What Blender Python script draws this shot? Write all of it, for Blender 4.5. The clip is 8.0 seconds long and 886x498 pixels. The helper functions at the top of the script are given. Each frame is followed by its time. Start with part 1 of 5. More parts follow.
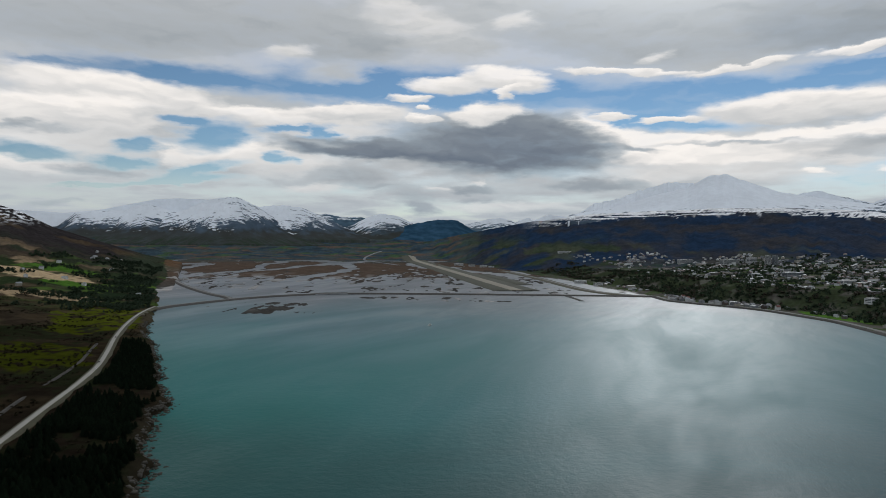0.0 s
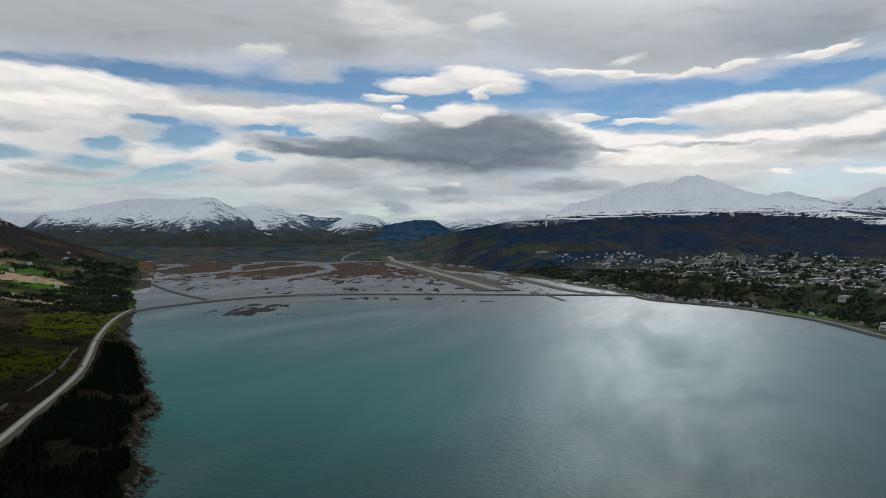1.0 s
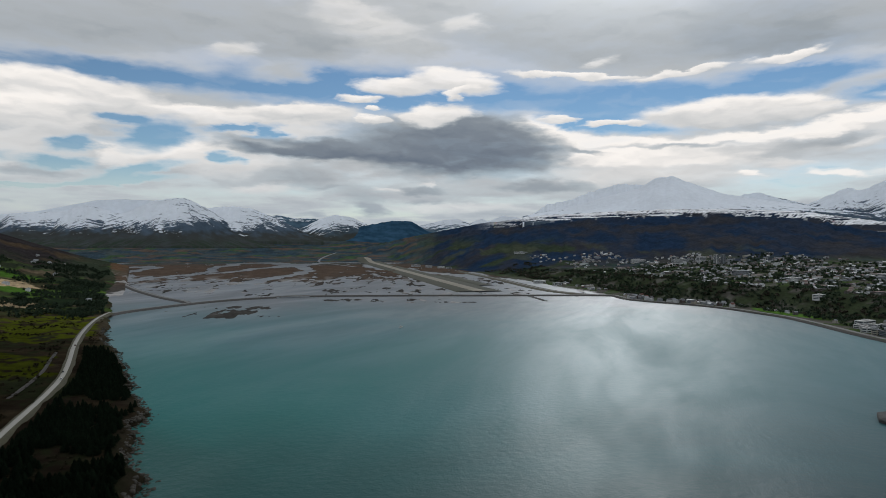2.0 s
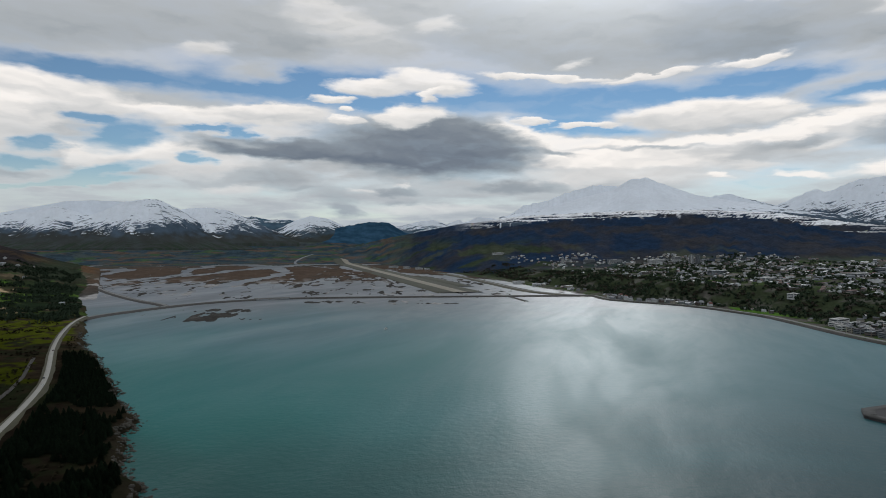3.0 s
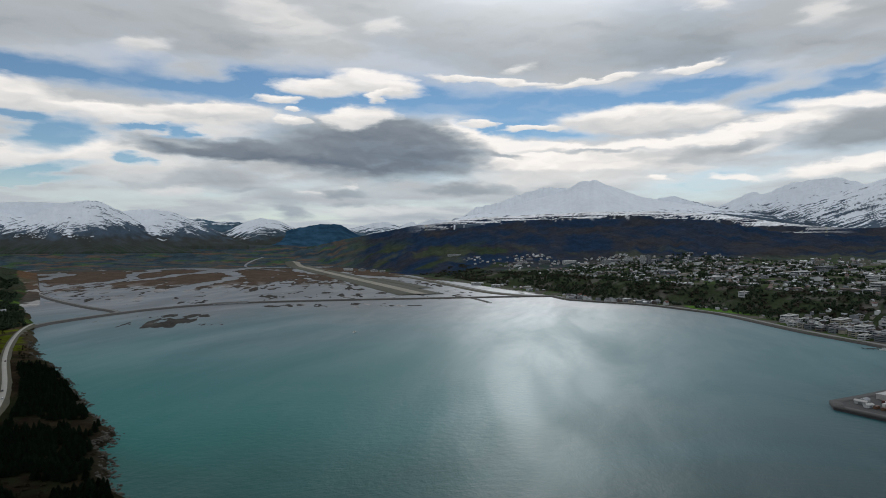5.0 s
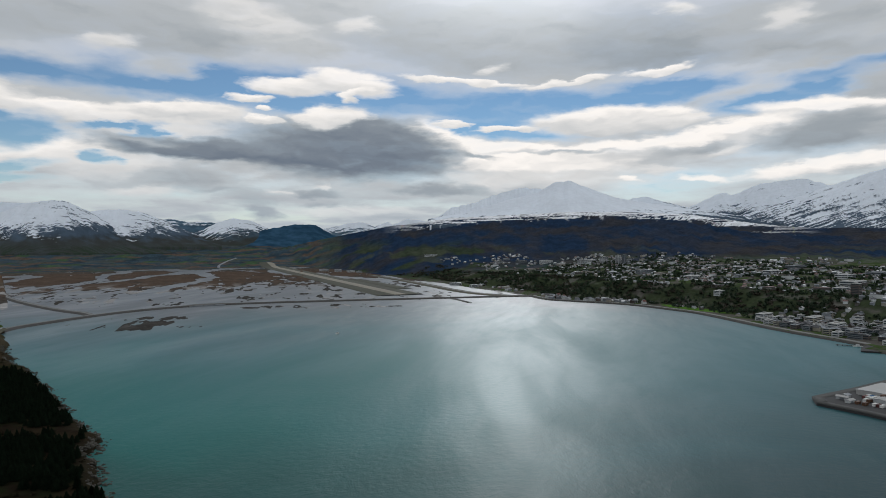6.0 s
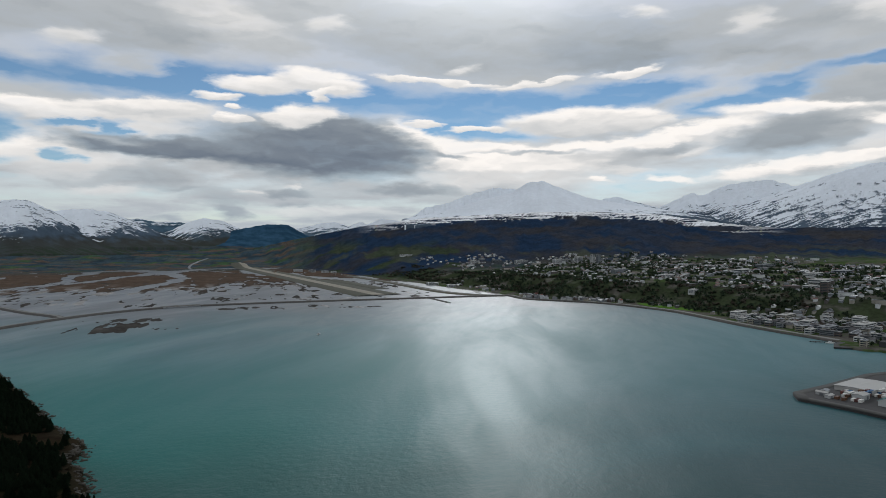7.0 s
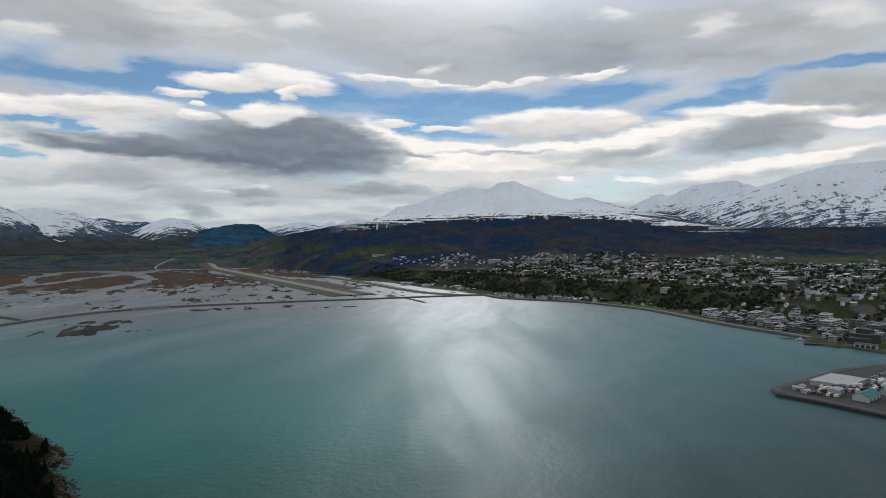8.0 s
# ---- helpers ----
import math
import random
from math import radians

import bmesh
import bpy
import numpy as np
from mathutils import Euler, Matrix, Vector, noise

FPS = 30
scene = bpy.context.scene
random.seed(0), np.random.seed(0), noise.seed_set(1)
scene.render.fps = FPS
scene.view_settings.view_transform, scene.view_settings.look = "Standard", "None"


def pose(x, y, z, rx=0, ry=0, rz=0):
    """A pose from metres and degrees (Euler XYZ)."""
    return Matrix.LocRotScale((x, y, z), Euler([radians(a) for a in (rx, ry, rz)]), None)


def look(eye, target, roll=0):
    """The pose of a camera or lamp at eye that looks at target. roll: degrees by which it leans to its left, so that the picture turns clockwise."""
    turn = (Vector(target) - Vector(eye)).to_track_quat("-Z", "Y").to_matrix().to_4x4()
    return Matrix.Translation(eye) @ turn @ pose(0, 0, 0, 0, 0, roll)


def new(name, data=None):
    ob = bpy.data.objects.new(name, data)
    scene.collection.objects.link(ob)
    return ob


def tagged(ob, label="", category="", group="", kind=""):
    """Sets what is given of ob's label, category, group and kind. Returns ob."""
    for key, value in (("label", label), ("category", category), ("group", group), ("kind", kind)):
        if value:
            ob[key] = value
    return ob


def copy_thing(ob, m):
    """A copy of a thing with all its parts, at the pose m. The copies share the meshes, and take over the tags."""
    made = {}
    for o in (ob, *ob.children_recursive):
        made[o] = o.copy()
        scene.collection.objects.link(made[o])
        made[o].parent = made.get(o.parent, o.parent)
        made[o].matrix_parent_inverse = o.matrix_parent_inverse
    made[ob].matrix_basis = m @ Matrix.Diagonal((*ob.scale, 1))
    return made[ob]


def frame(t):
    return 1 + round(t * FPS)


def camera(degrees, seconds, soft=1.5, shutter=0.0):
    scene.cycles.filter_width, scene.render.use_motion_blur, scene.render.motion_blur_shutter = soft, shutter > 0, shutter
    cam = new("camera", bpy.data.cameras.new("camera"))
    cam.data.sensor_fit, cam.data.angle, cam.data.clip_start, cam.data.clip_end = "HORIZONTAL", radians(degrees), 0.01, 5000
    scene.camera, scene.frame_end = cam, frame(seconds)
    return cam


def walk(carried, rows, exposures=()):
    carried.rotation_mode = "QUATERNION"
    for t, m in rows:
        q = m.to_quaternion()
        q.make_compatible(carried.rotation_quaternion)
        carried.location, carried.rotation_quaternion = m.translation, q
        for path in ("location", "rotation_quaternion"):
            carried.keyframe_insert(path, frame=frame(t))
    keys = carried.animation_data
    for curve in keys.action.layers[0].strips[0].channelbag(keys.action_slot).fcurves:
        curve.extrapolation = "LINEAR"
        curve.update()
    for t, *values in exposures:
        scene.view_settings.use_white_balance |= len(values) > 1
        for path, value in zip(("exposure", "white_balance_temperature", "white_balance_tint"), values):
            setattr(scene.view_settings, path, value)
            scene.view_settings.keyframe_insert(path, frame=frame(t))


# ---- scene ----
cam = camera(71.86, 8.0, soft=0.9)
# seconds, x, y, z, turn, pitch, lean
ROWS = [
    (0.0, 0.00, 0.00, 150.00, -0.000, -1.115, -0.795),
    (0.5, -8.47, 1.34, 149.93, -1.137, -1.101, -0.736),
    (1.0, -16.95, 2.80, 149.86, -2.293, -1.065, -0.671),
    (1.5, -25.44, 4.36, 149.80, -3.464, -1.015, -0.603),
    (2.0, -33.92, 6.05, 149.73, -4.644, -0.956, -0.532),
    (2.5, -42.38, 7.87, 149.67, -5.828, -0.893, -0.461),
    (3.0, -50.79, 9.82, 149.60, -7.017, -0.830, -0.390),
    (3.5, -59.15, 11.90, 149.55, -8.208, -0.771, -0.320),
    (4.0, -67.45, 14.13, 149.49, -9.403, -0.719, -0.253),
    (4.5, -75.65, 16.51, 149.44, -10.606, -0.676, -0.189),
    (5.0, -83.76, 19.04, 149.39, -11.819, -0.643, -0.129),
    (5.5, -91.76, 21.72, 149.35, -13.050, -0.621, -0.075),
    (6.0, -99.63, 24.57, 149.31, -14.305, -0.611, -0.026),
    (6.5, -107.35, 27.59, 149.27, -15.594, -0.610, 0.017),
    (7.0, -114.92, 30.79, 149.25, -16.926, -0.618, 0.054),
    (7.5, -122.31, 34.16, 149.23, -18.315, -0.633, 0.083),
    (8.0, -129.52, 37.72, 149.21, -19.773, -0.651, 0.106),
]
walk(cam, [(t, pose(x, y, z, 90 + pitch, lean, turn)) for t, x, y, z, turn, pitch, lean in ROWS], [(0.0, 0.0, 5850, 6), (8.0, 0.06, 5850, 6)])

# ---- sky: broken cloud under a high sun, clouds lit from behind ----
SUN_AZ, SUN_EL = 21.5, 23.0
world = bpy.data.worlds.new("sky")
scene.world = world
world.use_nodes = True
world.cycles.sampling_method, world.cycles.sample_map_resolution = "MANUAL", 256
wn, wl = world.node_tree.nodes, world.node_tree.links
wn.clear()


def wmath(op, a, b=None, c=None, clamp=False):
    n = wn.new("ShaderNodeMath")
    n.operation, n.use_clamp = op, clamp
    for i, v in enumerate((a, b, c)):
        if v is None:
            continue
        if isinstance(v, (int, float)):
            n.inputs[i].default_value = v
        else:
            wl.new(v, n.inputs[i])
    return n.outputs[0]


def wnoise(vec, scale, detail, rough=0.5, distortion=0.0):
    n = wn.new("ShaderNodeTexNoise")
    wl.new(vec, n.inputs["Vector"])
    n.inputs["Scale"].default_value, n.inputs["Detail"].default_value = scale, detail
    n.inputs["Roughness"].default_value, n.inputs["Distortion"].default_value = rough, distortion
    return n.outputs[0]


def wvec(x, y, z=0.0):
    n = wn.new("ShaderNodeCombineXYZ")
    for i, v in enumerate((x, y, z)):
        if isinstance(v, (int, float)):
            n.inputs[i].default_value = v
        else:
            wl.new(v, n.inputs[i])
    return n.outputs[0]


sep = wn.new("ShaderNodeSeparateXYZ")
wl.new(wn.new("ShaderNodeTexCoord").outputs["Generated"], sep.inputs[0])
vx, vy, vz = sep.outputs
AZ = wmath("MULTIPLY", wmath("ARCTAN2", vx, vy), 57.2958)
EL = wmath("MULTIPLY", wmath("ARCSINE", vz), 57.2958)
# the layer seen in perspective: flattened towards the horizon
rise = wmath("ADD", wmath("MAXIMUM", vz, 0.0), 0.10)
layer = wvec(wmath("DIVIDE", vx, rise), wmath("DIVIDE", vy, rise))
flat = wvec(wmath("MULTIPLY", AZ, 0.06), wmath("MULTIPLY", EL, 0.22), 3.0)
warp_a = wmath("SUBTRACT", wnoise(flat, 1.6, 3.0, 0.5), 0.5)
warp_e = wmath("SUBTRACT", wnoise(wvec(wmath("MULTIPLY", AZ, 0.07), wmath("MULTIPLY", EL, 0.22), 9.0), 1.7, 3.0, 0.5), 0.5)
fine_a = wmath("SUBTRACT", wnoise(wvec(wmath("MULTIPLY", AZ, 0.10), wmath("MULTIPLY", EL, 0.28), 15.0), 4.2, 5.0, 0.52), 0.5)
fine_e = wmath("SUBTRACT", wnoise(wvec(wmath("MULTIPLY", AZ, 0.09), wmath("MULTIPLY", EL, 0.28), 21.0), 4.4, 5.0, 0.52), 0.5)
A2 = wmath("MULTIPLY_ADD", fine_a, 4.4, wmath("MULTIPLY_ADD", warp_a, 4.0, AZ))
E2 = wmath("MULTIPLY_ADD", fine_e, 1.2, wmath("MULTIPLY_ADD", warp_e, 0.9, EL))
here = wvec(A2, E2)
# clouds, far to near: azimuth, elevation, half width, half height, tilt (degrees), kind
SHEET = [(-26.3, 17.46, 19.3, 3.61, 5.1, 'g'), (19.7, 18.19, 19.2, 4.0, -4.6, 'g'), (33.1, 17.08, 10.6, 3.18, -1.8, 'm'), (-9.3, 17.94, 8.2, 3.5, -1.8, 'g'), (-2.6, 18.94, 7.9, 2.33, -8.6, 's'), (6.1, 19.2, 3.1, 1.11, -1.2, 's'), (-14.4, 16.09, 3.0, 0.94, 7.3, 's'), (-4.7, 20.26, 3.7, 1.01, -7.7, 's'), (19.3, 15.84, 2.1, 0.64, 3.9, 's')]
SHEET_EAST = [(45.2, 17.0, 12.0, 3.25, -5.6, 'g'), (43.5, 17.67, 3.1, 1.49, -1.7, 's'), (53.2, 16.98, 4.1, 1.81, -10.5, 's'), (35.5, 19.65, 3.4, 0.67, -7.8, 's'), (49.4, 15.76, 4.8, 0.93, -2.5, 't'), (31.1, 18.39, 5.6, 3.25, -3.5, 'n')]
BAND = [(-22.8, 13.28, 13.4, 1.54, -1.7, 'b'), (-7.7, 13.72, 13.7, 2.41, 2.4, 'b'), (3.8, 13.22, 18.7, 2.89, -0.0, 'b'), (23.1, 12.15, 16.3, 2.48, -0.8, 'b'), (33.6, 13.15, 7.0, 1.67, 3.0, 'b'), (19.9, 10.28, 10.4, 1.18, -3.9, 'b'), (17.5, 12.84, 8.1, 1.05, 2.6, 'p'), (33.2, 13.19, 4.1, 0.67, 8.8, 'p'), (-9.8, 14.69, 4.6, 1.35, 8.5, 't'), (-32.7, 12.99, 5.0, 0.66, 2.5, 'b')]
BAND_EAST = [(42.1, 11.46, 7.6, 1.26, 2.5, 'b'), (46.9, 12.38, 5.6, 1.3, 6.0, 'b'), (37.5, 13.24, 5.8, 1.14, 4.4, 'p'), (52.5, 13.82, 7.6, 0.75, -3.4, 'b'), (52.5, 11.72, 6.4, 1.87, -4.1, 'g'), (46.5, 13.41, 5.5, 0.89, 4.3, 'p')]
RIMS = [(16.5, 14.69, 7.6, 0.37, -5.0, 'w'), (25.6, 14.33, 4.8, 0.4, 6.2, 'w'), (33.5, 15.0, 3.7, 0.46, 4.2, 'w')]
BANK = [(-33.8, 6.98, 12.1, 4.73, 2.0, 's'), (-28.0, 11.34, 11.1, 1.99, -3.4, 'w'), (-31.5, 9.38, 11.2, 1.95, 3.1, 'w'), (-15.8, 10.42, 15.1, 1.09, 2.3, 'w'), (-8.7, 11.25, 6.9, 0.89, 0.8, 'w'), (-9.7, 9.4, 6.7, 1.11, 4.0, 's'), (-32.7, 8.17, 3.0, 0.52, 6.1, 't'), (-34.9, 8.31, 2.1, 0.51, 6.6, 'n'), (-22.8, 10.27, 5.4, 1.22, -1.0, 's'), (-17.7, 7.16, 4.8, 1.66, 6.0, 'w'), (-23.2, 6.69, 3.0, 1.39, 3.7, 'w'), (-12.8, 5.98, 7.0, 2.24, -3.6, 's'), (-33.8, 5.25, 4.5, 0.88, -2.4, 'w'), (-30.0, 5.08, 4.0, 0.63, -1.4, 'n'), (-13.8, 5.03, 4.0, 0.81, 2.0, 't')]
HOLES = [(-26.7, 7.29, 2.7, 0.91, 11.9, 'b'), (-34.0, 6.31, 4.7, 0.98, -5.1, 'b'), (-27.8, 5.69, 3.5, 0.77, 0.0, 'b'), (-22.1, 5.46, 5.6, 0.81, 11.4, 'b'), (-20.8, 8.44, 4.7, 1.6, 11.0, 'b'), (-22.6, 9.54, 3.0, 0.64, -1.3, 'b'), (-15.2, 6.94, 2.0, 0.68, -8.9, 'b'), (-23.7, 4.6, 7.8, 0.44, 6.5, 'b'), (-11.0, 9.29, 2.3, 0.99, 13.7, 'b'), (-30.4, 3.79, 3.7, 0.27, 3.1, 'b'), (-13.8, 9.56, 4.1, 0.45, 8.7, 'b')]
GLARE = [(24.9, 7.24, 14.2, 2.59, 0.2, 's'), (14.9, 9.55, 5.2, 1.2, -20.7, 'h'), (22.2, 8.64, 9.9, 0.73, -3.7, 'h'), (22.3, 7.3, 10.9, 1.16, -2.0, 'h'), (31.0, 8.66, 8.1, 0.78, 2.4, 'h'), (26.2, 8.25, 8.1, 0.32, 0.1, 't'), (33.7, 7.34, 4.0, 0.86, 2.9, 't'), (17.6, 8.13, 2.9, 0.39, -10.4, 'n'), (23.2, 5.64, 13.3, 1.06, -1.4, 's'), (30.7, 5.74, 1.6, 0.44, -2.5, 'h'), (18.6, 5.15, 2.9, 0.79, 11.0, 's')]
GLARE_EAST = [(39.9, 8.77, 9.4, 1.74, 9.8, 's'), (38.4, 9.43, 7.9, 0.86, 9.6, 'h'), (46.9, 10.76, 8.7, 0.7, -3.5, 'h'), (54.0, 9.2, 5.2, 0.75, -8.8, 'h'), (46.5, 8.79, 6.3, 1.92, 6.8, 'm'), (36.5, 8.05, 4.4, 0.69, 6.3, 'n'), (49.4, 8.33, 2.0, 1.17, -11.1, 'n'), (53.2, 7.34, 4.4, 1.39, 1.8, 's'), (39.4, 7.57, 2.8, 0.49, 9.1, 's'), (46.5, 6.1, 8.8, 0.82, 5.7, 'h'), (37.5, 5.48, 2.7, 0.44, -7.7, 'h'), (33.1, 6.32, 3.0, 0.41, -1.6, 's'), (51.4, 6.61, 6.0, 0.49, 9.1, 'h')]
STORM = [(-8.7, 5.5, 5.7, 1.76, 1.6, 'n'), (6.0, 4.8, 12.4, 1.46, 0.3, 't'), (13.4, 7.08, 3.5, 1.82, -6.6, 'n'), (5.5, 8.42, 12.8, 3.26, -1.6, 'd'), (8.0, 9.33, 7.7, 2.58, -5.0, 'd'), (-7.7, 8.05, 10.3, 1.14, -1.6, 'd'), (-11.8, 8.45, 3.5, 0.5, -3.2, 'n'), (13.7, 5.0, 6.0, 0.78, -2.1, 'm'), (-2.9, 3.96, 3.2, 1.36, -4.7, 'n'), (-2.1, 2.71, 2.4, 0.87, 0.9, 'm'), (3.2, 4.57, 3.1, 0.52, 0.5, 'm'), (3.4, 3.52, 2.7, 0.58, 0.6, 'n'), (-5.5, 4.65, 2.6, 0.37, 1.2, 'n')]
LENSES = [(0.6, 13.85, 5.9, 0.94, -0.5, 'w'), (5.6, 14.44, 5.2, 1.32, -4.9, 'w'), (6.5, 13.45, 1.4, 0.77, 24.9, 'w'), (-2.8, 12.65, 2.9, 0.45, -1.4, 'w'), (-1.5, 11.82, 1.2, 0.28, 1.1, 'w'), (-2.2, 10.8, 1.8, 0.57, 1.2, 'w'), (3.8, 11.27, 4.2, 1.24, 6.6, 'w'), (15.0, 10.92, 2.0, 0.38, -2.1, 'w'), (29.4, 10.91, 8.9, 1.48, 0.1, 'w'), (33.6, 10.84, 4.9, 1.14, -4.7, 'w'), (20.1, 10.41, 4.0, 0.32, 0.0, 'w')]
LOW = [(0.3, 4.59, 2.6, 0.31, 0.8, 's'), (3.3, 5.15, 1.5, 0.31, -18.6, 's'), (9.1, 5.43, 3.6, 0.52, -5.8, 't'), (6.1, 2.81, 9.3, 0.73, 0.5, 's'), (15.7, 4.02, 4.4, 0.61, 5.6, 't'), (-7.6, 2.09, 2.1, 0.26, 1.1, 'n'), (-11.7, 4.23, 4.6, 0.72, 1.7, 's'), (-32.3, 2.25, 2.3, 0.36, 2.4, 'n'), (-35.2, 2.56, 2.1, 0.34, 2.8, 't')]
# kinds: cover, shade at mid height, shade gained from middle to base, softness of the edge
KINDS = {"b": (0.09, 0.2, 0.0, 0.65), "p": (0.5, 0.3, 0.0, 0.95), "w": (1.0, 0.09, 0.15, 0.42), "h": (1.0, 0.0, 0.07, 0.6), "s": (0.97, 0.17, 0.12, 0.8),
         "t": (0.95, 0.33, 0.06, 0.95), "g": (1.0, 0.45, 0.10, 0.55), "n": (0.95, 0.50, 0.10, 0.9), "m": (1.0, 0.62, 0.10, 0.7), "d": (1.0, 0.86, 0.14, 0.5)}


def lay(rows, state):
    """Lays clouds and gaps over the sky so far: cover and shade in one vector."""
    for a, e, ra, re, tilt, kind in rows:
        cov, mid, base, soft = KINDS[kind]
        fit, ball, edge, tone, mix = (wn.new("ShaderNode" + k) for k in ("Mapping", "TexGradient", "MapRange", "Mapping", "Mix"))
        fit.vector_type, ball.gradient_type, edge.interpolation_type, mix.data_type = "TEXTURE", "SPHERICAL", "SMOOTHSTEP", "VECTOR"
        fit.inputs["Location"].default_value, fit.inputs["Rotation"].default_value, fit.inputs["Scale"].default_value = (a, e, 0), (0, 0, radians(tilt)), (ra, re, 1)
        after = wn.new("ShaderNodeVectorMath")          # each layer waits for the one behind it
        after.operation, after.inputs[1].default_value = "MULTIPLY_ADD", (1e-6, 1e-6, 0)
        wl.new(state, after.inputs[0])
        wl.new(here, after.inputs[2])
        wl.new(after.outputs[0], fit.inputs["Vector"])
        wl.new(fit.outputs[0], ball.inputs["Vector"])
        wl.new(ball.outputs["Fac"], edge.inputs["Value"])
        edge.inputs["From Max"].default_value = soft
        tone.inputs["Location"].default_value, tone.inputs["Scale"].default_value = (cov, mid, 0), (0, -base, 0)
        wl.new(fit.outputs[0], tone.inputs["Vector"])
        wl.new(edge.outputs[0], mix.inputs["Factor"])
        wl.new(state, mix.inputs[4])
        wl.new(tone.outputs[0], mix.inputs[5])
        state = mix.outputs[1]
    return state


def billow(rise):
    return wnoise(wvec(wmath("MULTIPLY", A2, 0.13), wmath("MULTIPLY", wmath("ADD", E2, rise), 0.40), 5.0), 1.5, 3.5, 0.45)


# light from above: the tops of the billows are bright, their undersides grey
relief = wmath("SUBTRACT", billow(0.5), billow(0.0))
bank = wmath("SUBTRACT", wnoise(layer, 0.8, 6.0, 0.55), 0.5)
state = wvec(wmath("MULTIPLY_ADD", bank, 2.6, 0.85, True), wmath("MULTIPLY_ADD", bank, 1.2, 0.26))
for rows in (SHEET, SHEET_EAST, BAND, BAND_EAST, RIMS, BANK, HOLES, GLARE, GLARE_EAST, STORM, LENSES, LOW):
    state = lay(rows, state)
both_sep = wn.new("ShaderNodeSeparateXYZ")
wl.new(state, both_sep.inputs[0])
cover = wmath("MULTIPLY_ADD", relief, 0.5, wmath("MULTIPLY_ADD", bank, 0.25, both_sep.outputs[0]), True)
shade = wmath("MULTIPLY_ADD", relief, 0.36, wmath("MULTIPLY_ADD", bank, 0.2, both_sep.outputs[1]), True)
ramp = wn.new("ShaderNodeValToRGB")
wl.new(shade, ramp.inputs[0])
stops = [(0.0, (1.14, 0.995, 0.87)), (0.13, (0.86, 0.775, 0.70)), (0.30, (0.60, 0.57, 0.54)), (0.60, (0.385, 0.388, 0.388)), (1.0, (0.160, 0.180, 0.215))]
for i, (at, rgb) in enumerate(stops):
    el = ramp.color_ramp.elements[i] if i < 2 else ramp.color_ramp.elements.new(at)
    el.position, el.color = at, (*rgb, 1)
# pale veil near the horizon
veil = wn.new("ShaderNodeMapRange")
veil.interpolation_type = "SMOOTHSTEP"
for k, v in (("From Min", 7.0), ("From Max", 0.5), ("To Min", 0.0), ("To Max", 0.45)):
    veil.inputs[k].default_value = v
wl.new(EL, veil.inputs["Value"])
hazed = wn.new("ShaderNodeMix")
hazed.data_type = "RGBA"
wl.new(veil.outputs[0], hazed.inputs["Factor"])
wl.new(ramp.outputs[0], hazed.inputs["A"])
hazed.inputs["B"].default_value = (0.50, 0.53, 0.56, 1)
sky = wn.new("ShaderNodeTexSky")
sky.sky_type, sky.sun_disc = "NISHITA", False
sky.sun_elevation, sky.sun_rotation, sky.altitude = radians(SUN_EL), radians(SUN_AZ), 150
sky.dust_density, sky.ozone_density = 0.0, 2.2
clear, cloud, both, out = wn.new("ShaderNodeBackground"), wn.new("ShaderNodeBackground"), wn.new("ShaderNodeMixShader"), wn.new("ShaderNodeOutputWorld")
wl.new(sky.outputs[0], clear.inputs[0])
clear.inputs[1].default_value = 0.062
wl.new(hazed.outputs["Result"], cloud.inputs[0])
# the hidden sun brightens the cloud round it
da = wmath("MULTIPLY", wmath("SUBTRACT", AZ, SUN_AZ), 1 / 14)
de = wmath("MULTIPLY", wmath("SUBTRACT", EL, 33.0), 1 / 8.5)
glow = wmath("EXPONENT", wmath("MULTIPLY", wmath("MULTIPLY_ADD", da, da, wmath("MULTIPLY", de, de)), -1.0))
front = wmath("MULTIPLY", wmath("MAXIMUM", wmath("MULTIPLY", vy, -1.0), 0.0), 0.45)      # front-lit clouds opposite the sun, out of view, brightened as fill
wl.new(wmath("MULTIPLY_ADD", glow, 3.4, wmath("ADD", front, 0.90)), cloud.inputs[1])
wl.new(wmath("MAXIMUM", cover, veil.outputs[0]), both.inputs[0])
wl.new(clear.outputs[0], both.inputs[1])
wl.new(cloud.outputs[0], both.inputs[2])
wl.new(both.outputs[0], out.inputs[0])

sun = new("sun", bpy.data.lights.new("sun", "SUN"))
sun.data.energy, sun.data.angle, sun.data.color = 0.5, radians(16), (1.0, 0.95, 0.88)
sun_dir = Vector((math.sin(radians(SUN_AZ)) * math.cos(radians(SUN_EL)), math.cos(radians(SUN_AZ)) * math.cos(radians(SUN_EL)), math.sin(radians(SUN_EL))))
sun.matrix_world = look(sun_dir * 3000, (0, 0, 0))

# ---- shape of the land: valley with a fjord arm, coasts, slopes ----
EX, EY, EZ = -67.0, 14.0, 149.5          # middle of the flight, centre of the land's fan-shaped grid


def hash01(ix, iy, seed):
    h = (ix.astype(np.int64) * 374761393 + iy.astype(np.int64) * 668265263 + seed * 974634777) & 0xFFFFFFFF
    h = ((h ^ (h >> 13)) * 1274126177) & 0xFFFFFFFF
    return ((h ^ (h >> 16)) & 0xFFFFFF) / float(0xFFFFFF)


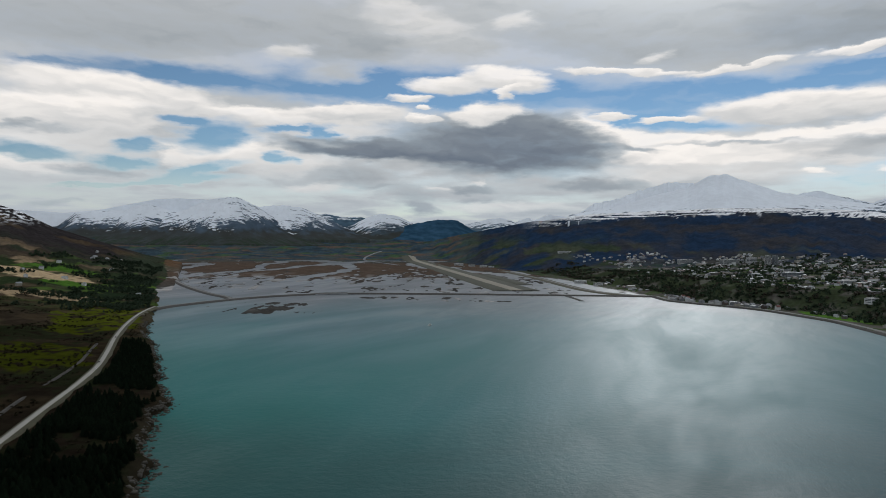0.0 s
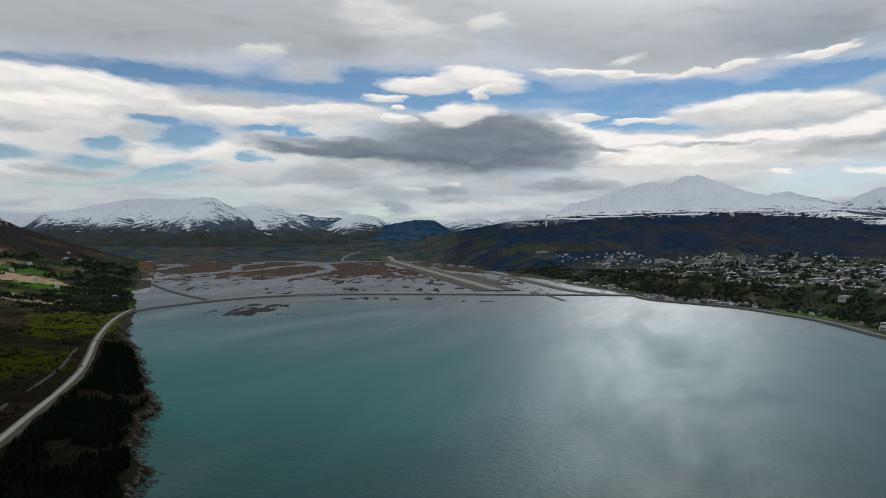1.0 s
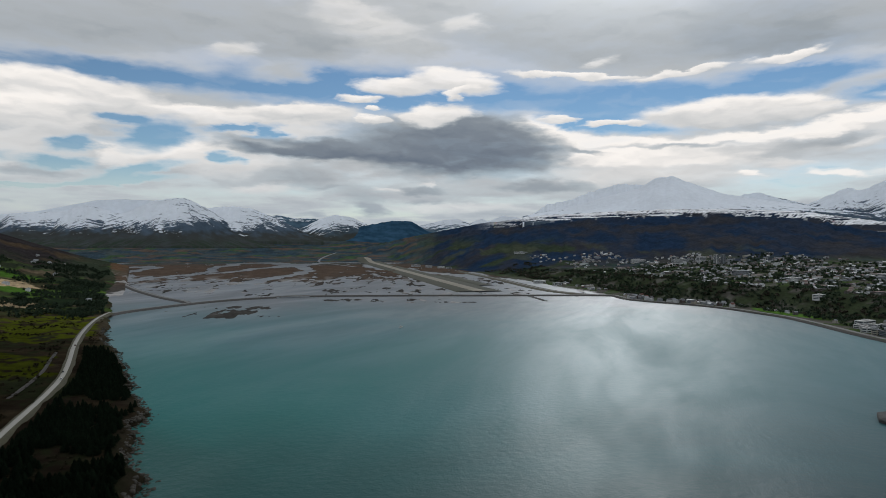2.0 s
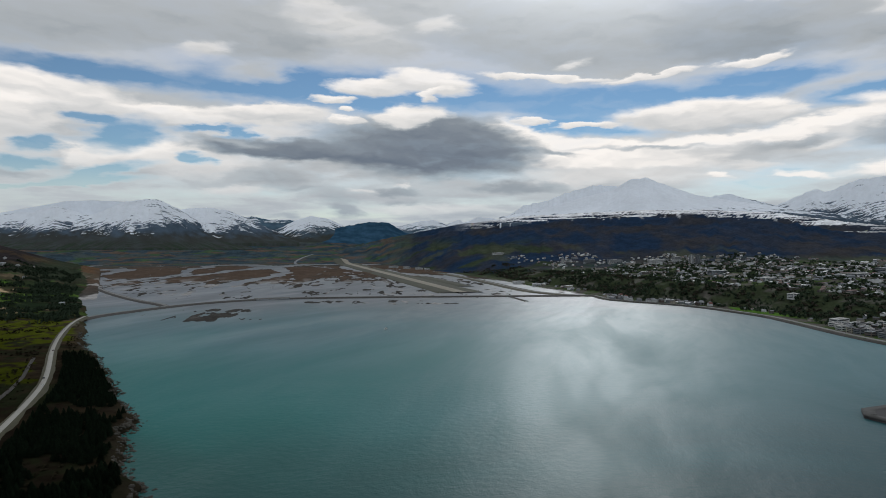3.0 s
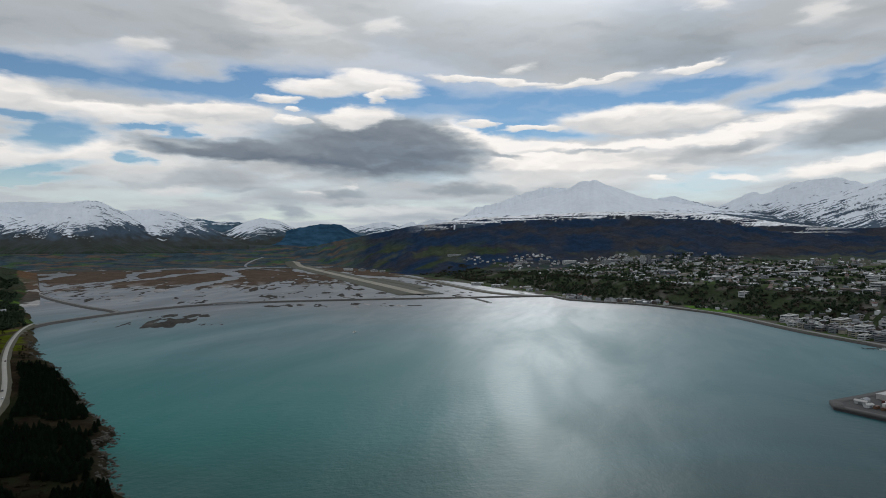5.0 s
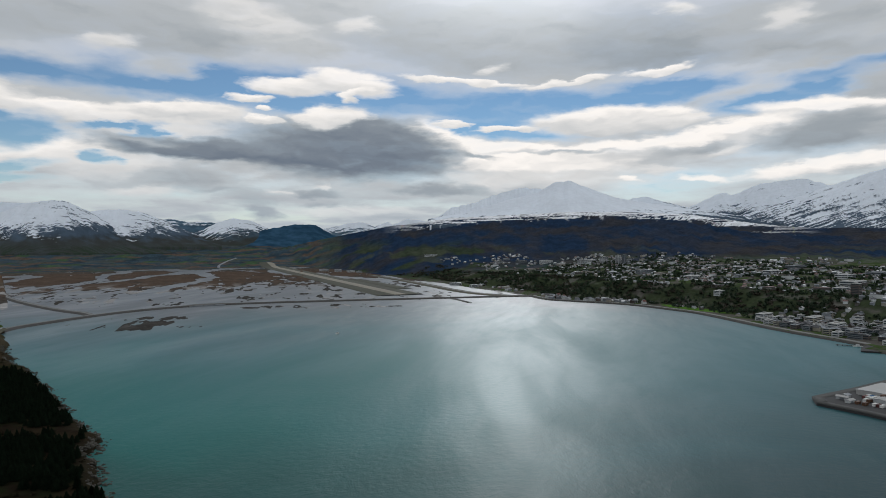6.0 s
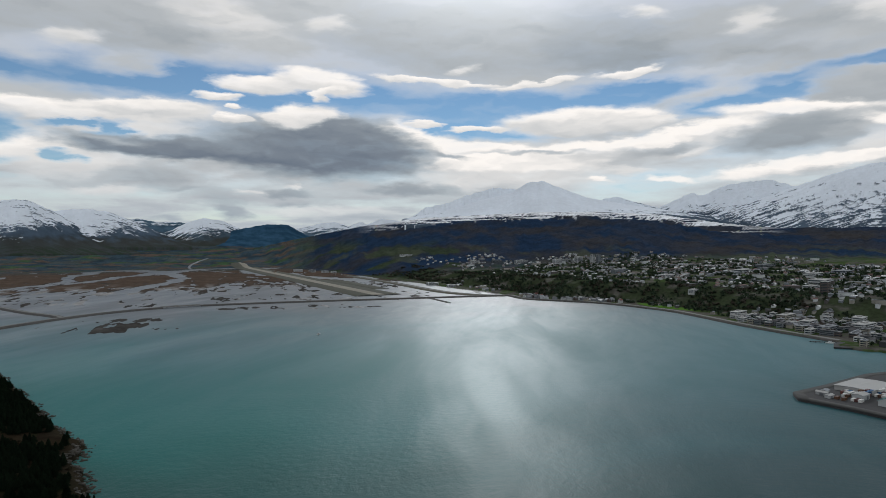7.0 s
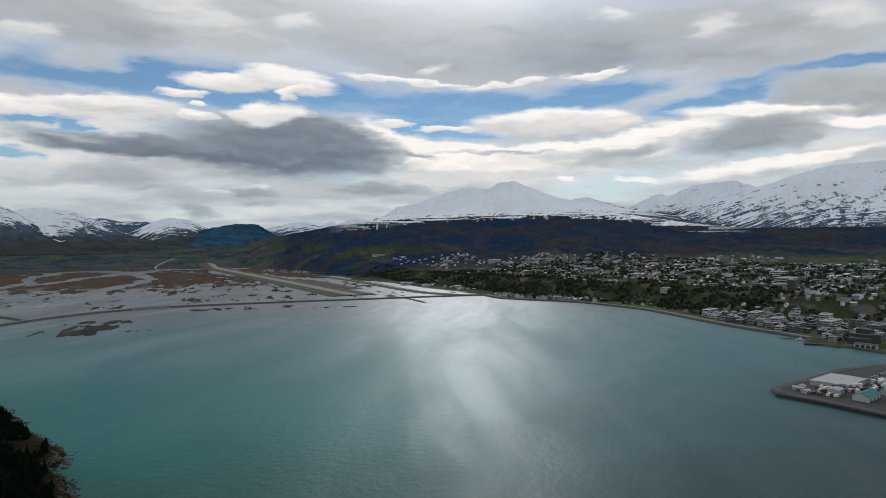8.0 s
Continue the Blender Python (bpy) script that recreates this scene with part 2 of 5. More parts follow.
def gnoise(x, y, seed=0):
    """Gradient noise, about -0.7 to 0.7."""
    x, y = np.asarray(x, float), np.asarray(y, float)
    x0, y0 = np.floor(x), np.floor(y)
    fx, fy = x - x0, y - y0
    ux, uy = fx * fx * fx * (fx * (fx * 6 - 15) + 10), fy * fy * fy * (fy * (fy * 6 - 15) + 10)
    out = 0
    for dx in (0, 1):
        for dy in (0, 1):
            a = hash01(x0 + dx, y0 + dy, seed) * 2 * np.pi
            g = np.cos(a) * (fx - dx) + np.sin(a) * (fy - dy)
            out = out + g * (ux if dx else 1 - ux) * (uy if dy else 1 - uy)
    return out


def fbm(x, y, octaves=4, seed=0, gain=0.5):
    out, amp = 0, 1.0
    for k in range(octaves):
        out = out + amp * gnoise(np.asarray(x) * 2 ** k + 17.3 * k, np.asarray(y) * 2 ** k - 9.1 * k, seed + k)
        amp *= gain
    return out


def ridged(x, y, octaves=4, seed=0):
    out, amp = 0, 1.0
    for k in range(octaves):
        out = out + amp * (1 - 2.2 * np.abs(gnoise(np.asarray(x) * 2 ** k + 7.7 * k, np.asarray(y) * 2 ** k + 3.3 * k, seed + k)))
        amp *= 0.5
    return out / 1.9


def step(a, b, v):
    t = np.clip((v - a) / (b - a), 0, 1)
    return t * t * (3 - 2 * t)


# coasts: x of the shoreline against y
LEFT_Y = [150, 344, 446, 542, 600, 686, 781, 864, 998, 1165, 1385, 1669, 2112, 2423, 3340, 4500]
LEFT_X = [-100, -164, -206, -245, -273, -317, -361, -416, -475, -545, -638, -780, -944, -1106, -1500, -2000]
RIGHT_Y = [150, 300, 394, 442, 481, 500, 515, 540, 545, 560, 596, 647, 660, 700, 712, 773, 849, 933, 1059, 1152, 1216,
           1306, 1374, 1403, 1469, 1500, 1605, 1701, 1880, 2189, 2400, 2683, 3000, 3500, 4000, 4500]
RIGHT_X = [440, 415, 395, 384, 371, 385, 444, 530, 609, 650, 690, 688, 672, 672, 703, 706, 703, 708, 726, 734, 718,
           698, 658, 625, 568, 547, 550, 560, 500, 455, 405, 345, 270, 120, -20, -150]
HILL_AZ = [-30, -3.0, 0.8, 4.5, 8.7, 13.2, 21.0, 29.5, 35.5, 40.8, 45.3, 55.7, 80]
HILL_EL = [-1.5, -1.0, -0.2, 0.6, 1.4, 2.15, 2.66, 2.78, 2.5, 1.65, 1.1, 1.08, 1.0]
SPUR_AZ = [-90, -60, -45, -36, -33.8, -31.6, -28.4, -25, -20]
SPUR_EL = [7, 6, 3.8, 2.35, 1.6, 0.4, -0.7, -1.8, -3]


def left_x(y):
    return np.interp(y, LEFT_Y, LEFT_X) + (9 * gnoise(y / 21.0, y * 0 + 1.5, 5) + 6 * gnoise(y / 8.0, y * 0 + 2.5, 7)) * step(1500, 1100, y) + 9 * gnoise(y / 61.0, y * 0 + 4.5, 6)


def right_x(y):
    return np.interp(y, RIGHT_Y, RIGHT_X)


def flats(x, y):
    """Height of the river delta's mud and islands round the water's level."""
    wx, wy = x + 60 * fbm(x / 260, y / 260, 3, 31), y + 90 * fbm(x / 300, y / 300, 3, 37)
    n = fbm(wx / 75, wy / 270, 5, 41, 0.6) + 0.95 * fbm(x / 24, y / 110, 4, 47, 0.6)
    channel = np.abs(gnoise(wx / 420 + 3.1, wy / 1500, 53))
    far = step(1600, 3100, y)
    z = -0.72 + 1.75 * far + 1.5 * n + 0.8 * (ridged(wx / 110, wy / 420, 3, 59) - 0.45) - 2.2 * step(0.10, 0.02, channel) * (0.4 + far)
    z += 1.1 * np.exp(-((x + 760) / 380) ** 2 - ((y - 2550) / 420) ** 2)
    # bars on the seaward side of the causeway
    z = np.where(y < 1580, -1.6, z)
    for cx, cy, rx, ry, up in ((-365, 1215, 75, 95, 1.75), (-280, 1180, 38, 26, 1.6), (-350, 1320, 120, 40, 1.5), (-60, 1490, 150, 45, 1.75), (60, 1440, 150, 20, 1.7), (-455, 1252, 45, 40, 1.55)):
        z = np.maximum(z, -1.6 + (up - 0.2 + 2.2 * n) * np.exp(-(((x - cx) / rx) ** 2 + ((y - cy) / ry) ** 2) ** 1.5) * 1.5)
    return z


def land_z(x, y):
    """Height of the ground over the fjord's level."""
    x, y = np.asarray(x, float), np.asarray(y, float)
    r, az = np.hypot(x - EX, y - EY), np.degrees(np.arctan2(x - EX, y - EY))
    dl = (left_x(y) - x) * 0.9
    dr = x - right_x(y)
    rough = fbm(x / 90, y / 90, 4, 3)
    # bed of the fjord and the delta
    z = np.where(y > 1150, flats(x, y), -6.0)
    z = np.where((y > 1150) & (y < 1350), np.maximum(z, -6), z)
    # valley floor climbing far off
    z = z + 118 * np.clip((r - 3750) / 750, 0, 1.15) ** 1.2 * step(-70, -45, -np.abs(az))
    # left shore: rocky bank, road shelf, long slope
    zl = 1.0 + 6 * step(0, 14, dl + 5 * rough) + 0.055 * np.clip(dl, 0, 120) + 0.10 * np.clip(dl - 120, 0, 900) + 5 * rough * step(20, 160, dl)
    zl = zl * (1 - 0.75 * step(1000, 1500, y) * step(260, 0, dl))
    z = np.where(dl > 0, np.maximum(z, zl * step(0, 6, dl) - 6 * (1 - step(0, 6, dl))), z)
    # right shore: low quays and streets, wooded bluff, town terrace
    off = np.interp(y, [450, 700, 900, 1050, 1500, 2700], [420, 330, 170, 90, 75, 60])
    zr = 2.6 + 30 * step(off, off + 130, dr) + 0.048 * np.clip(dr - off, 0, 900) + 3.5 * rough * step(off, off + 100, dr)
    zr = zr * (1 - 0.35 * step(1700, 2600, y))
    z = np.where(dr > 0, np.maximum(zr * step(0, 3, dr) - 6 * (1 - step(0, 3, dr)), z), z)
    # hill over the town
    foot = np.interp(az, [-6, 0, 4, 8, 14, 25, 40, 60, 80], [4300, 4000, 3450, 2900, 2500, 2350, 2300, 2250, 2200])
    crest = np.interp(az, [-6, 8, 25, 45, 80], [4450, 4200, 3950, 3600, 3500])
    top = EZ + crest * np.tan(np.radians(np.interp(az, HILL_AZ, HILL_EL)))
    t = (r - foot) / (crest - foot)
    base = np.maximum(z, 2)
    bench = 7 * np.sin(t * 40 + 6 * fbm(x / 500, y / 500, 3, 8)) * step(0.5, 0.85, t)
    gully = 14 * fbm(az * 1.3, r / 900, 4, 12) * step(0.05, 0.4, t) * step(1.02, 0.8, t)
    hill = base + np.maximum(top - base, 0) * np.clip(t, 0, 1) ** 1.35 + (bench + gully)
    hill = np.where(t > 1, np.maximum(top - 0.25 * (r - crest), z), hill)
    z = np.where((t > 0) & (az > -3), hill, z)
    # spur of the heath on the other side
    top = EZ + 3000 * np.tan(np.radians(np.interp(az, SPUR_AZ, SPUR_EL)))
    t = (r - 1500) / 1500
    base = z
    spur = base + np.maximum(top - base, 0) * np.clip(t, 0, 1) ** 1.6 + 10 * fbm(az * 1.1, r / 700, 4, 22) * step(0.1, 0.6, t) * step(1.0, 0.85, t)
    spur = np.where(t > 1, np.maximum(base, top - 0.2 * (r - 3000)), spur)
    z = np.where((t > 0) & (az < -22), spur, z)
    return z

# ---- materials ----
def material(name, rgb, rough=0.85, metal=0.0, grain=0.0, scale=1.0, bump=0.0, attribute="", spread=0.0, spec=0.5):
    """A surface with grain at two scales; its colour from rgb or from a colour attribute; spread: variation from thing to thing."""
    m = bpy.data.materials.new(name)
    m.use_nodes = True
    nt = m.node_tree
    n, l = nt.nodes, nt.links
    b = n["Principled BSDF"]
    b.inputs["Roughness"].default_value, b.inputs["Metallic"].default_value = rough, metal
    b.inputs["Specular IOR Level"].default_value = spec
    if attribute:
        col = n.new("ShaderNodeAttribute")
        col.attribute_name = attribute
        col = col.outputs["Color"]
    else:
        col = n.new("ShaderNodeRGB")
        col.outputs[0].default_value = (*rgb, 1)
        col = col.outputs[0]
    if grain or bump:
        pos = n.new("ShaderNodeNewGeometry").outputs["Position"]
        fine, wide = n.new("ShaderNodeTexNoise"), n.new("ShaderNodeTexNoise")
        for t, s, d in ((fine, scale, 5), (wide, scale * 0.13, 3)):
            l.new(pos, t.inputs["Vector"])
            t.inputs["Scale"].default_value, t.inputs["Detail"].default_value, t.inputs["Roughness"].default_value = s, d, 0.65
        add = n.new("ShaderNodeMath")
        l.new(fine.outputs[0], add.inputs[0])
        l.new(wide.outputs[0], add.inputs[1])
        rng = n.new("ShaderNodeMapRange")
        for k, v in (("From Min", 0.6), ("From Max", 1.4), ("To Min", 1 - grain), ("To Max", 1 + grain)):
            rng.inputs[k].default_value = v
        l.new(add.outputs[0], rng.inputs["Value"])
        fac = rng.outputs[0]
        if spread:
            info, vary, mul = n.new("ShaderNodeObjectInfo"), n.new("ShaderNodeMapRange"), n.new("ShaderNodeMath")
            vary.inputs["To Min"].default_value, vary.inputs["To Max"].default_value = 1 - spread, 1 + spread
            l.new(info.outputs["Random"], vary.inputs["Value"])
            mul.operation = "MULTIPLY"
            l.new(fac, mul.inputs[0])
            l.new(vary.outputs[0], mul.inputs[1])
            fac = mul.outputs[0]
        mix = n.new("ShaderNodeVectorMath")
        mix.operation = "SCALE"
        l.new(col, mix.inputs[0])
        l.new(fac, mix.inputs["Scale"])
        col = mix.outputs[0]
        if bump:
            bp = n.new("ShaderNodeBump")
            bp.inputs["Distance"].default_value = bump
            l.new(add.outputs[0], bp.inputs["Height"])
            l.new(bp.outputs[0], b.inputs["Normal"])
    l.new(col, b.inputs["Base Color"])
    return m


M_GROUND = material("ground_cover", (0.1, 0.1, 0.1), 0.95, grain=0.45, scale=0.12, bump=1.2, attribute="cover", spec=0.0)
M_MOUNTAIN = material("snow_and_hazed_rock", (0.1, 0.1, 0.1), 0.8, grain=0.10, scale=0.03, bump=3.0, attribute="cover", spec=0.0)
M_ASPHALT = material("asphalt", (0.16, 0.16, 0.155), 0.9, grain=0.18, scale=0.3, bump=0.02)
M_CONCRETE = material("concrete", (0.17, 0.167, 0.157), 0.9, grain=0.2, scale=0.4, bump=0.03)
M_RUNWAY = material("runway_surface", (0.21, 0.192, 0.15), 0.9, grain=0.15, scale=0.1, bump=0.02)
M_BANK = material("rock_bank", (0.045, 0.043, 0.04), 0.95, grain=0.5, scale=0.5, bump=0.5)
M_PAINT = material("road_marking", (0.7, 0.7, 0.66), 0.7, grain=0.2, scale=0.5)


def water_material():
    m = bpy.data.materials.new("fjord_water")
    m.use_nodes = True
    n, l = m.node_tree.nodes, m.node_tree.links
    b = n["Principled BSDF"]
    pos = n.new("ShaderNodeNewGeometry").outputs["Position"]
    sep = n.new("ShaderNodeSeparateXYZ")
    l.new(pos, sep.inputs[0])
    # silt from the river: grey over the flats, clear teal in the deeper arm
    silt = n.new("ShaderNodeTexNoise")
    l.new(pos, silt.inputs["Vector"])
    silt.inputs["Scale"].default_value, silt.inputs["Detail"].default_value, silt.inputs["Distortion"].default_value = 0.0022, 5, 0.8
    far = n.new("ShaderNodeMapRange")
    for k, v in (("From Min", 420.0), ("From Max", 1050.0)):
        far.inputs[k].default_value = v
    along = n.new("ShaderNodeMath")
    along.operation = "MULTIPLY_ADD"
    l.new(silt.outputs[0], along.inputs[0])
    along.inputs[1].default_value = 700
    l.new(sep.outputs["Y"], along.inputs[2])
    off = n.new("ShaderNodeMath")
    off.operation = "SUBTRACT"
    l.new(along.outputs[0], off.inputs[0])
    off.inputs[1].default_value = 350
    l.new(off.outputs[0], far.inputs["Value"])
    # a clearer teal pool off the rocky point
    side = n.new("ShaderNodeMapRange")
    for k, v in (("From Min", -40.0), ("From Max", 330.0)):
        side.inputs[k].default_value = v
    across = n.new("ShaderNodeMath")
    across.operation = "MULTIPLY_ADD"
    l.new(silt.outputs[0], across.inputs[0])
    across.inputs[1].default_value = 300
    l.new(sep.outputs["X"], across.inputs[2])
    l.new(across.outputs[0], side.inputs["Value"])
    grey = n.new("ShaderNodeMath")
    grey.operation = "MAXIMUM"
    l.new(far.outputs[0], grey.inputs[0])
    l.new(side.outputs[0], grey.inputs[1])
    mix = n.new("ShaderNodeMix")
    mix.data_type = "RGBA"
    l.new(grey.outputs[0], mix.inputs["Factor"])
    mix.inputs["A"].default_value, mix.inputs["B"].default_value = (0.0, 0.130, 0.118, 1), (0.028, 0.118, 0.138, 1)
    # vignette-like darkness put into the base colour: 0.40 off the point, full farther on
    near_dim = n.new("ShaderNodeMapRange")
    near_dim.interpolation_type = "SMOOTHSTEP"
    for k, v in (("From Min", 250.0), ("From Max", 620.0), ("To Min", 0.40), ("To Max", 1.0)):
        near_dim.inputs[k].default_value = v
    l.new(off.outputs[0], near_dim.inputs["Value"])
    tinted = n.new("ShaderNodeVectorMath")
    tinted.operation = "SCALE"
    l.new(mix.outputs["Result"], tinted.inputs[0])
    l.new(near_dim.outputs[0], tinted.inputs["Scale"])
    # grey silt over the river's flats, also lightened for the sky's silvery reflection
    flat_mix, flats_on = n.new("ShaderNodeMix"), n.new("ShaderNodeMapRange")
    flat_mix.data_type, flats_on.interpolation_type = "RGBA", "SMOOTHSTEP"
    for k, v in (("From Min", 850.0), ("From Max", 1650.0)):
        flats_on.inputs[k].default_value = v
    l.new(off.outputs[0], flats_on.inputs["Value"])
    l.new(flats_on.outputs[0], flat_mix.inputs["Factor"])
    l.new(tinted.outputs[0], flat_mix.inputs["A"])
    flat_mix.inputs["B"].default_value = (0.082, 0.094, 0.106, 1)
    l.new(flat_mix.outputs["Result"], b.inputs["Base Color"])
    # wind lanes: rough and smooth water side by side, drawn out aslant
    turned = n.new("ShaderNodeMapping")
    turned.vector_type = "TEXTURE"
    turned.inputs["Rotation"].default_value, turned.inputs["Scale"].default_value = (0, 0, radians(-24)), (0.75, 2.6, 1)
    l.new(pos, turned.inputs["Vector"])

    def lanes(scale, detail, distortion, lo, hi, to_lo, to_hi):
        t, r = n.new("ShaderNodeTexNoise"), n.new("ShaderNodeMapRange")
        l.new(turned.outputs[0], t.inputs["Vector"])
        t.inputs["Scale"].default_value, t.inputs["Detail"].default_value, t.inputs["Roughness"].default_value, t.inputs["Distortion"].default_value = scale, detail, 0.58, distortion
        r.interpolation_type = "SMOOTHSTEP"
        for k, v in (("From Min", lo), ("From Max", hi), ("To Min", to_lo), ("To Max", to_hi)):
            r.inputs[k].default_value = v
        l.new(t.outputs[0], r.inputs["Value"])
        return t.outputs[0], r.outputs[0]

    broad, rough_a = lanes(0.0034, 5, 1.1, 0.34, 0.66, 0.29, 0.44)
    cats, rough_b = lanes(0.016, 4, 0.8, 0.38, 0.64, -0.015, 0.02)
    # choppier off the point, smoother up the arm
    wind = n.new("ShaderNodeMapRange")
    wind.interpolation_type = "SMOOTHSTEP"
    for k, v in (("From Min", 380.0), ("From Max", 1700.0), ("To Min", 0.12), ("To Max", 0.0)):
        wind.inputs[k].default_value = v
    l.new(off.outputs[0], wind.inputs["Value"])
    chop = n.new("ShaderNodeMapRange")
    chop.interpolation_type = "SMOOTHSTEP"
    for k, v in (("From Min", 300.0), ("From Max", 950.0), ("To Min", 1.0), ("To Max", 0.0)):
        chop.inputs[k].default_value = v
    l.new(sep.outputs["Y"], chop.inputs["Value"])
    total = rough_a
    for more in (rough_b, wind.outputs[0]):
        add = n.new("ShaderNodeMath")
        l.new(total, add.inputs[0])
        l.new(more, add.inputs[1])
        total = add.outputs[0]
    l.new(total, b.inputs["Roughness"])
    last = None
    for height, dist in ((broad, 1.1),):
        bp = n.new("ShaderNodeBump")
        bp.inputs["Distance"].default_value = dist
        l.new(height, bp.inputs["Height"])
        if last:
            l.new(last, bp.inputs["Normal"])
        last = bp.outputs[0]
    for scale, dist in ((0.16, 0.5), (0.7, 0.2)):
        wave, bp = n.new("ShaderNodeTexNoise"), n.new("ShaderNodeBump")
        l.new(pos, wave.inputs["Vector"])
        wave.inputs["Scale"].default_value, wave.inputs["Detail"].default_value = scale, 3
        bp.inputs["Distance"].default_value = dist
        l.new(chop.outputs[0], bp.inputs["Strength"])
        l.new(wave.outputs[0], bp.inputs["Height"])
        l.new(last, bp.inputs["Normal"])
        last = bp.outputs[0]
    l.new(last, b.inputs["Normal"])
    b.inputs["IOR"].default_value = 1.28
    return m


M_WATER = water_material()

# ---- the large forms ----
def mesh_from(name, verts, faces, mat, smooth=True, colours=None, kind="structure", label="", category=""):
    me = bpy.data.meshes.new(name)
    verts, faces = np.asarray(verts, np.float32), np.asarray(faces, np.int32)
    k = faces.shape[1]
    me.vertices.add(len(verts))
    me.vertices.foreach_set("co", verts.ravel())
    me.loops.add(faces.size)
    me.loops.foreach_set("vertex_index", faces.ravel())
    me.polygons.add(len(faces))
    me.polygons.foreach_set("loop_start", np.arange(0, faces.size, k, dtype=np.int32))
    me.update(calc_edges=True)
    if smooth:
        me.polygons.foreach_set("use_smooth", np.ones(len(faces), bool))
    if colours is not None:
        at = me.attributes.new("cover", "FLOAT_COLOR", "POINT")
        at.data.foreach_set("color", np.c_[colours, np.ones(len(colours))].astype(np.float32).ravel())
    me.materials.append(mat)
    ob = new(name, me)
    return tagged(ob, label, category, "", kind)


def grid_faces(rows, cols):
    i = np.arange(rows * cols).reshape(rows, cols)
    return np.stack([i[:-1, :-1], i[:-1, 1:], i[1:, 1:], i[1:, :-1]], -1).reshape(-1, 4)


def mixc(c, rgb, m):
    m = np.clip(m, 0, 1)[..., None]
    return c * (1 - m) + np.array(rgb) * m


def blot(x, y, cx, cy, rx, ry, turn=0.0, rag=0.35, seed=1):
    """A patch of ground with a ragged edge, 0 to 1."""
    a = radians(turn)
    u, v = (x - cx) * math.cos(a) + (y - cy) * math.sin(a), -(x - cx) * math.sin(a) + (y - cy) * math.cos(a)
    d = np.hypot(u / rx, v / ry) + rag * fbm(x / 40, y / 40, 4, seed)
    return step(1.06, 0.94, d)


def cover_colour(x, y, z):
    """Land cover: heath, woods, fields, mud, town lots, snow patches, with haze painted in."""
    r, az = np.hypot(x - EX, y - EY), np.degrees(np.arctan2(x - EX, y - EY))
    n1, n2, n3 = fbm(x / 220, y / 220, 5, 61), fbm(x / 60, y / 60, 4, 67), fbm(x / 14, y / 14, 3, 71)
    dl, dr = (left_x(y) - x) * 0.9, x - right_x(y)
    c = np.zeros(x.shape + (3,)) + np.array((0.034, 0.027, 0.019))
    c = mixc(c, (0.055, 0.043, 0.027), step(-0.1, 0.35, n2))
    c = mixc(c, (0.03, 0.036, 0.018), step(0.0, 0.3, n1 + 0.4 * n3))
    # left slope
    left = dl > 0
    cl = mixc(c, (0.16, 0.12, 0.075), step(0.05, 0.25, fbm(x / 200, y / 330, 4, 73)) * step(900, 1300, y) * step(60, 200, dl))
    cl = mixc(cl, (0.05, 0.085, 0.018), step(0.12, 0.2, fbm(x / 150, y / 260, 3, 79)) * step(950, 1500, y))
    cl = mixc(cl, (0.018, 0.026, 0.012), step(0.05, 0.22, fbm(x / 110, y / 190, 4, 83)) * step(1000, 1200, y))
    for cx, cy, rx, ry, turn in ((-455, 660, 85, 62, -30), (-560, 1000, 62, 150, 25), (-520, 880, 45, 60, 20)):
        cl = mixc(cl, (0.062, 0.074, 0.008), blot(x, y, cx, cy, rx, ry, turn, 0.5, 91) * step(-0.35, 0.05, n3 + n2 + 0.2))
    for cx, cy, rx, ry, turn in ((-905, 1500, 70, 62, 25), (-1060, 1720, 90, 40, 20)):
        cl = mixc(cl, (0.042, 0.088, 0.014), blot(x, y, cx, cy, rx, ry, turn, 0.15, 93))
    for cx, cy, rx, ry, turn in ((-860, 1230, 150, 60, 20), (-1080, 1530, 190, 70, 30), (-735, 1235, 60, 28, 20)):
        cl = mixc(cl, (0.30, 0.23, 0.14), blot(x, y, cx, cy, rx, ry, turn, 0.7, 95) * 0.9)
    cl = mixc(cl, (0.014, 0.022, 0.012), blot(x, y, -800, 1600, 75, 420, 22, 0.6, 97) * step(-0.3, 0.0, n2))
    cl = mixc(cl, (0.058, 0.050, 0.034), step(20, 6, dl + 16 * n2 + 8 * n3) * step(1300, 1000, y))
    # near ground darkened like a vignette, far ground lightened for haze
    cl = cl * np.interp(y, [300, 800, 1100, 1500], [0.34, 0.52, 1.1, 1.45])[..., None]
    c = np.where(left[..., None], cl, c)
    # right: lots and streets, wooded bluff, grass, moor
    town = (dr > 0)
    cr = mixc(c, (0.075, 0.075, 0.07), np.full(x.shape, 0.6))
    cr = mixc(cr, (0.03, 0.045, 0.017), step(-0.1, 0.1, n2 + 0.5 * n3))
    off = np.interp(y, [450, 700, 900, 1050, 1500, 2700], [420, 330, 170, 90, 75, 60])
    cr = mixc(cr, (0.022, 0.028, 0.016), step(off - 20, off + 20, dr) * step(off + 240, off + 160, dr) * step(-0.35, -0.05, n2) * 0.9)
    cr = mixc(cr, (0.055, 0.085, 0.02), step(-0.15, 0.05, fbm(x / 160, y / 240, 3, 103)) * step(1050, 1400, dr + (y - 1800) * 0.45) * 0.85)
    cr = mixc(cr, (0.05, 0.10, 0.018), blot(x, y, 772, 1205, 22, 95, 8, 0.15, 105))
    cr = mixc(cr, (0.085, 0.083, 0.078), step(560, 545, y) * step(0, 5, dr))
    # the town side's colours are lightened to stand in for haze
    c = np.where(town[..., None], cr * 1.65, c)
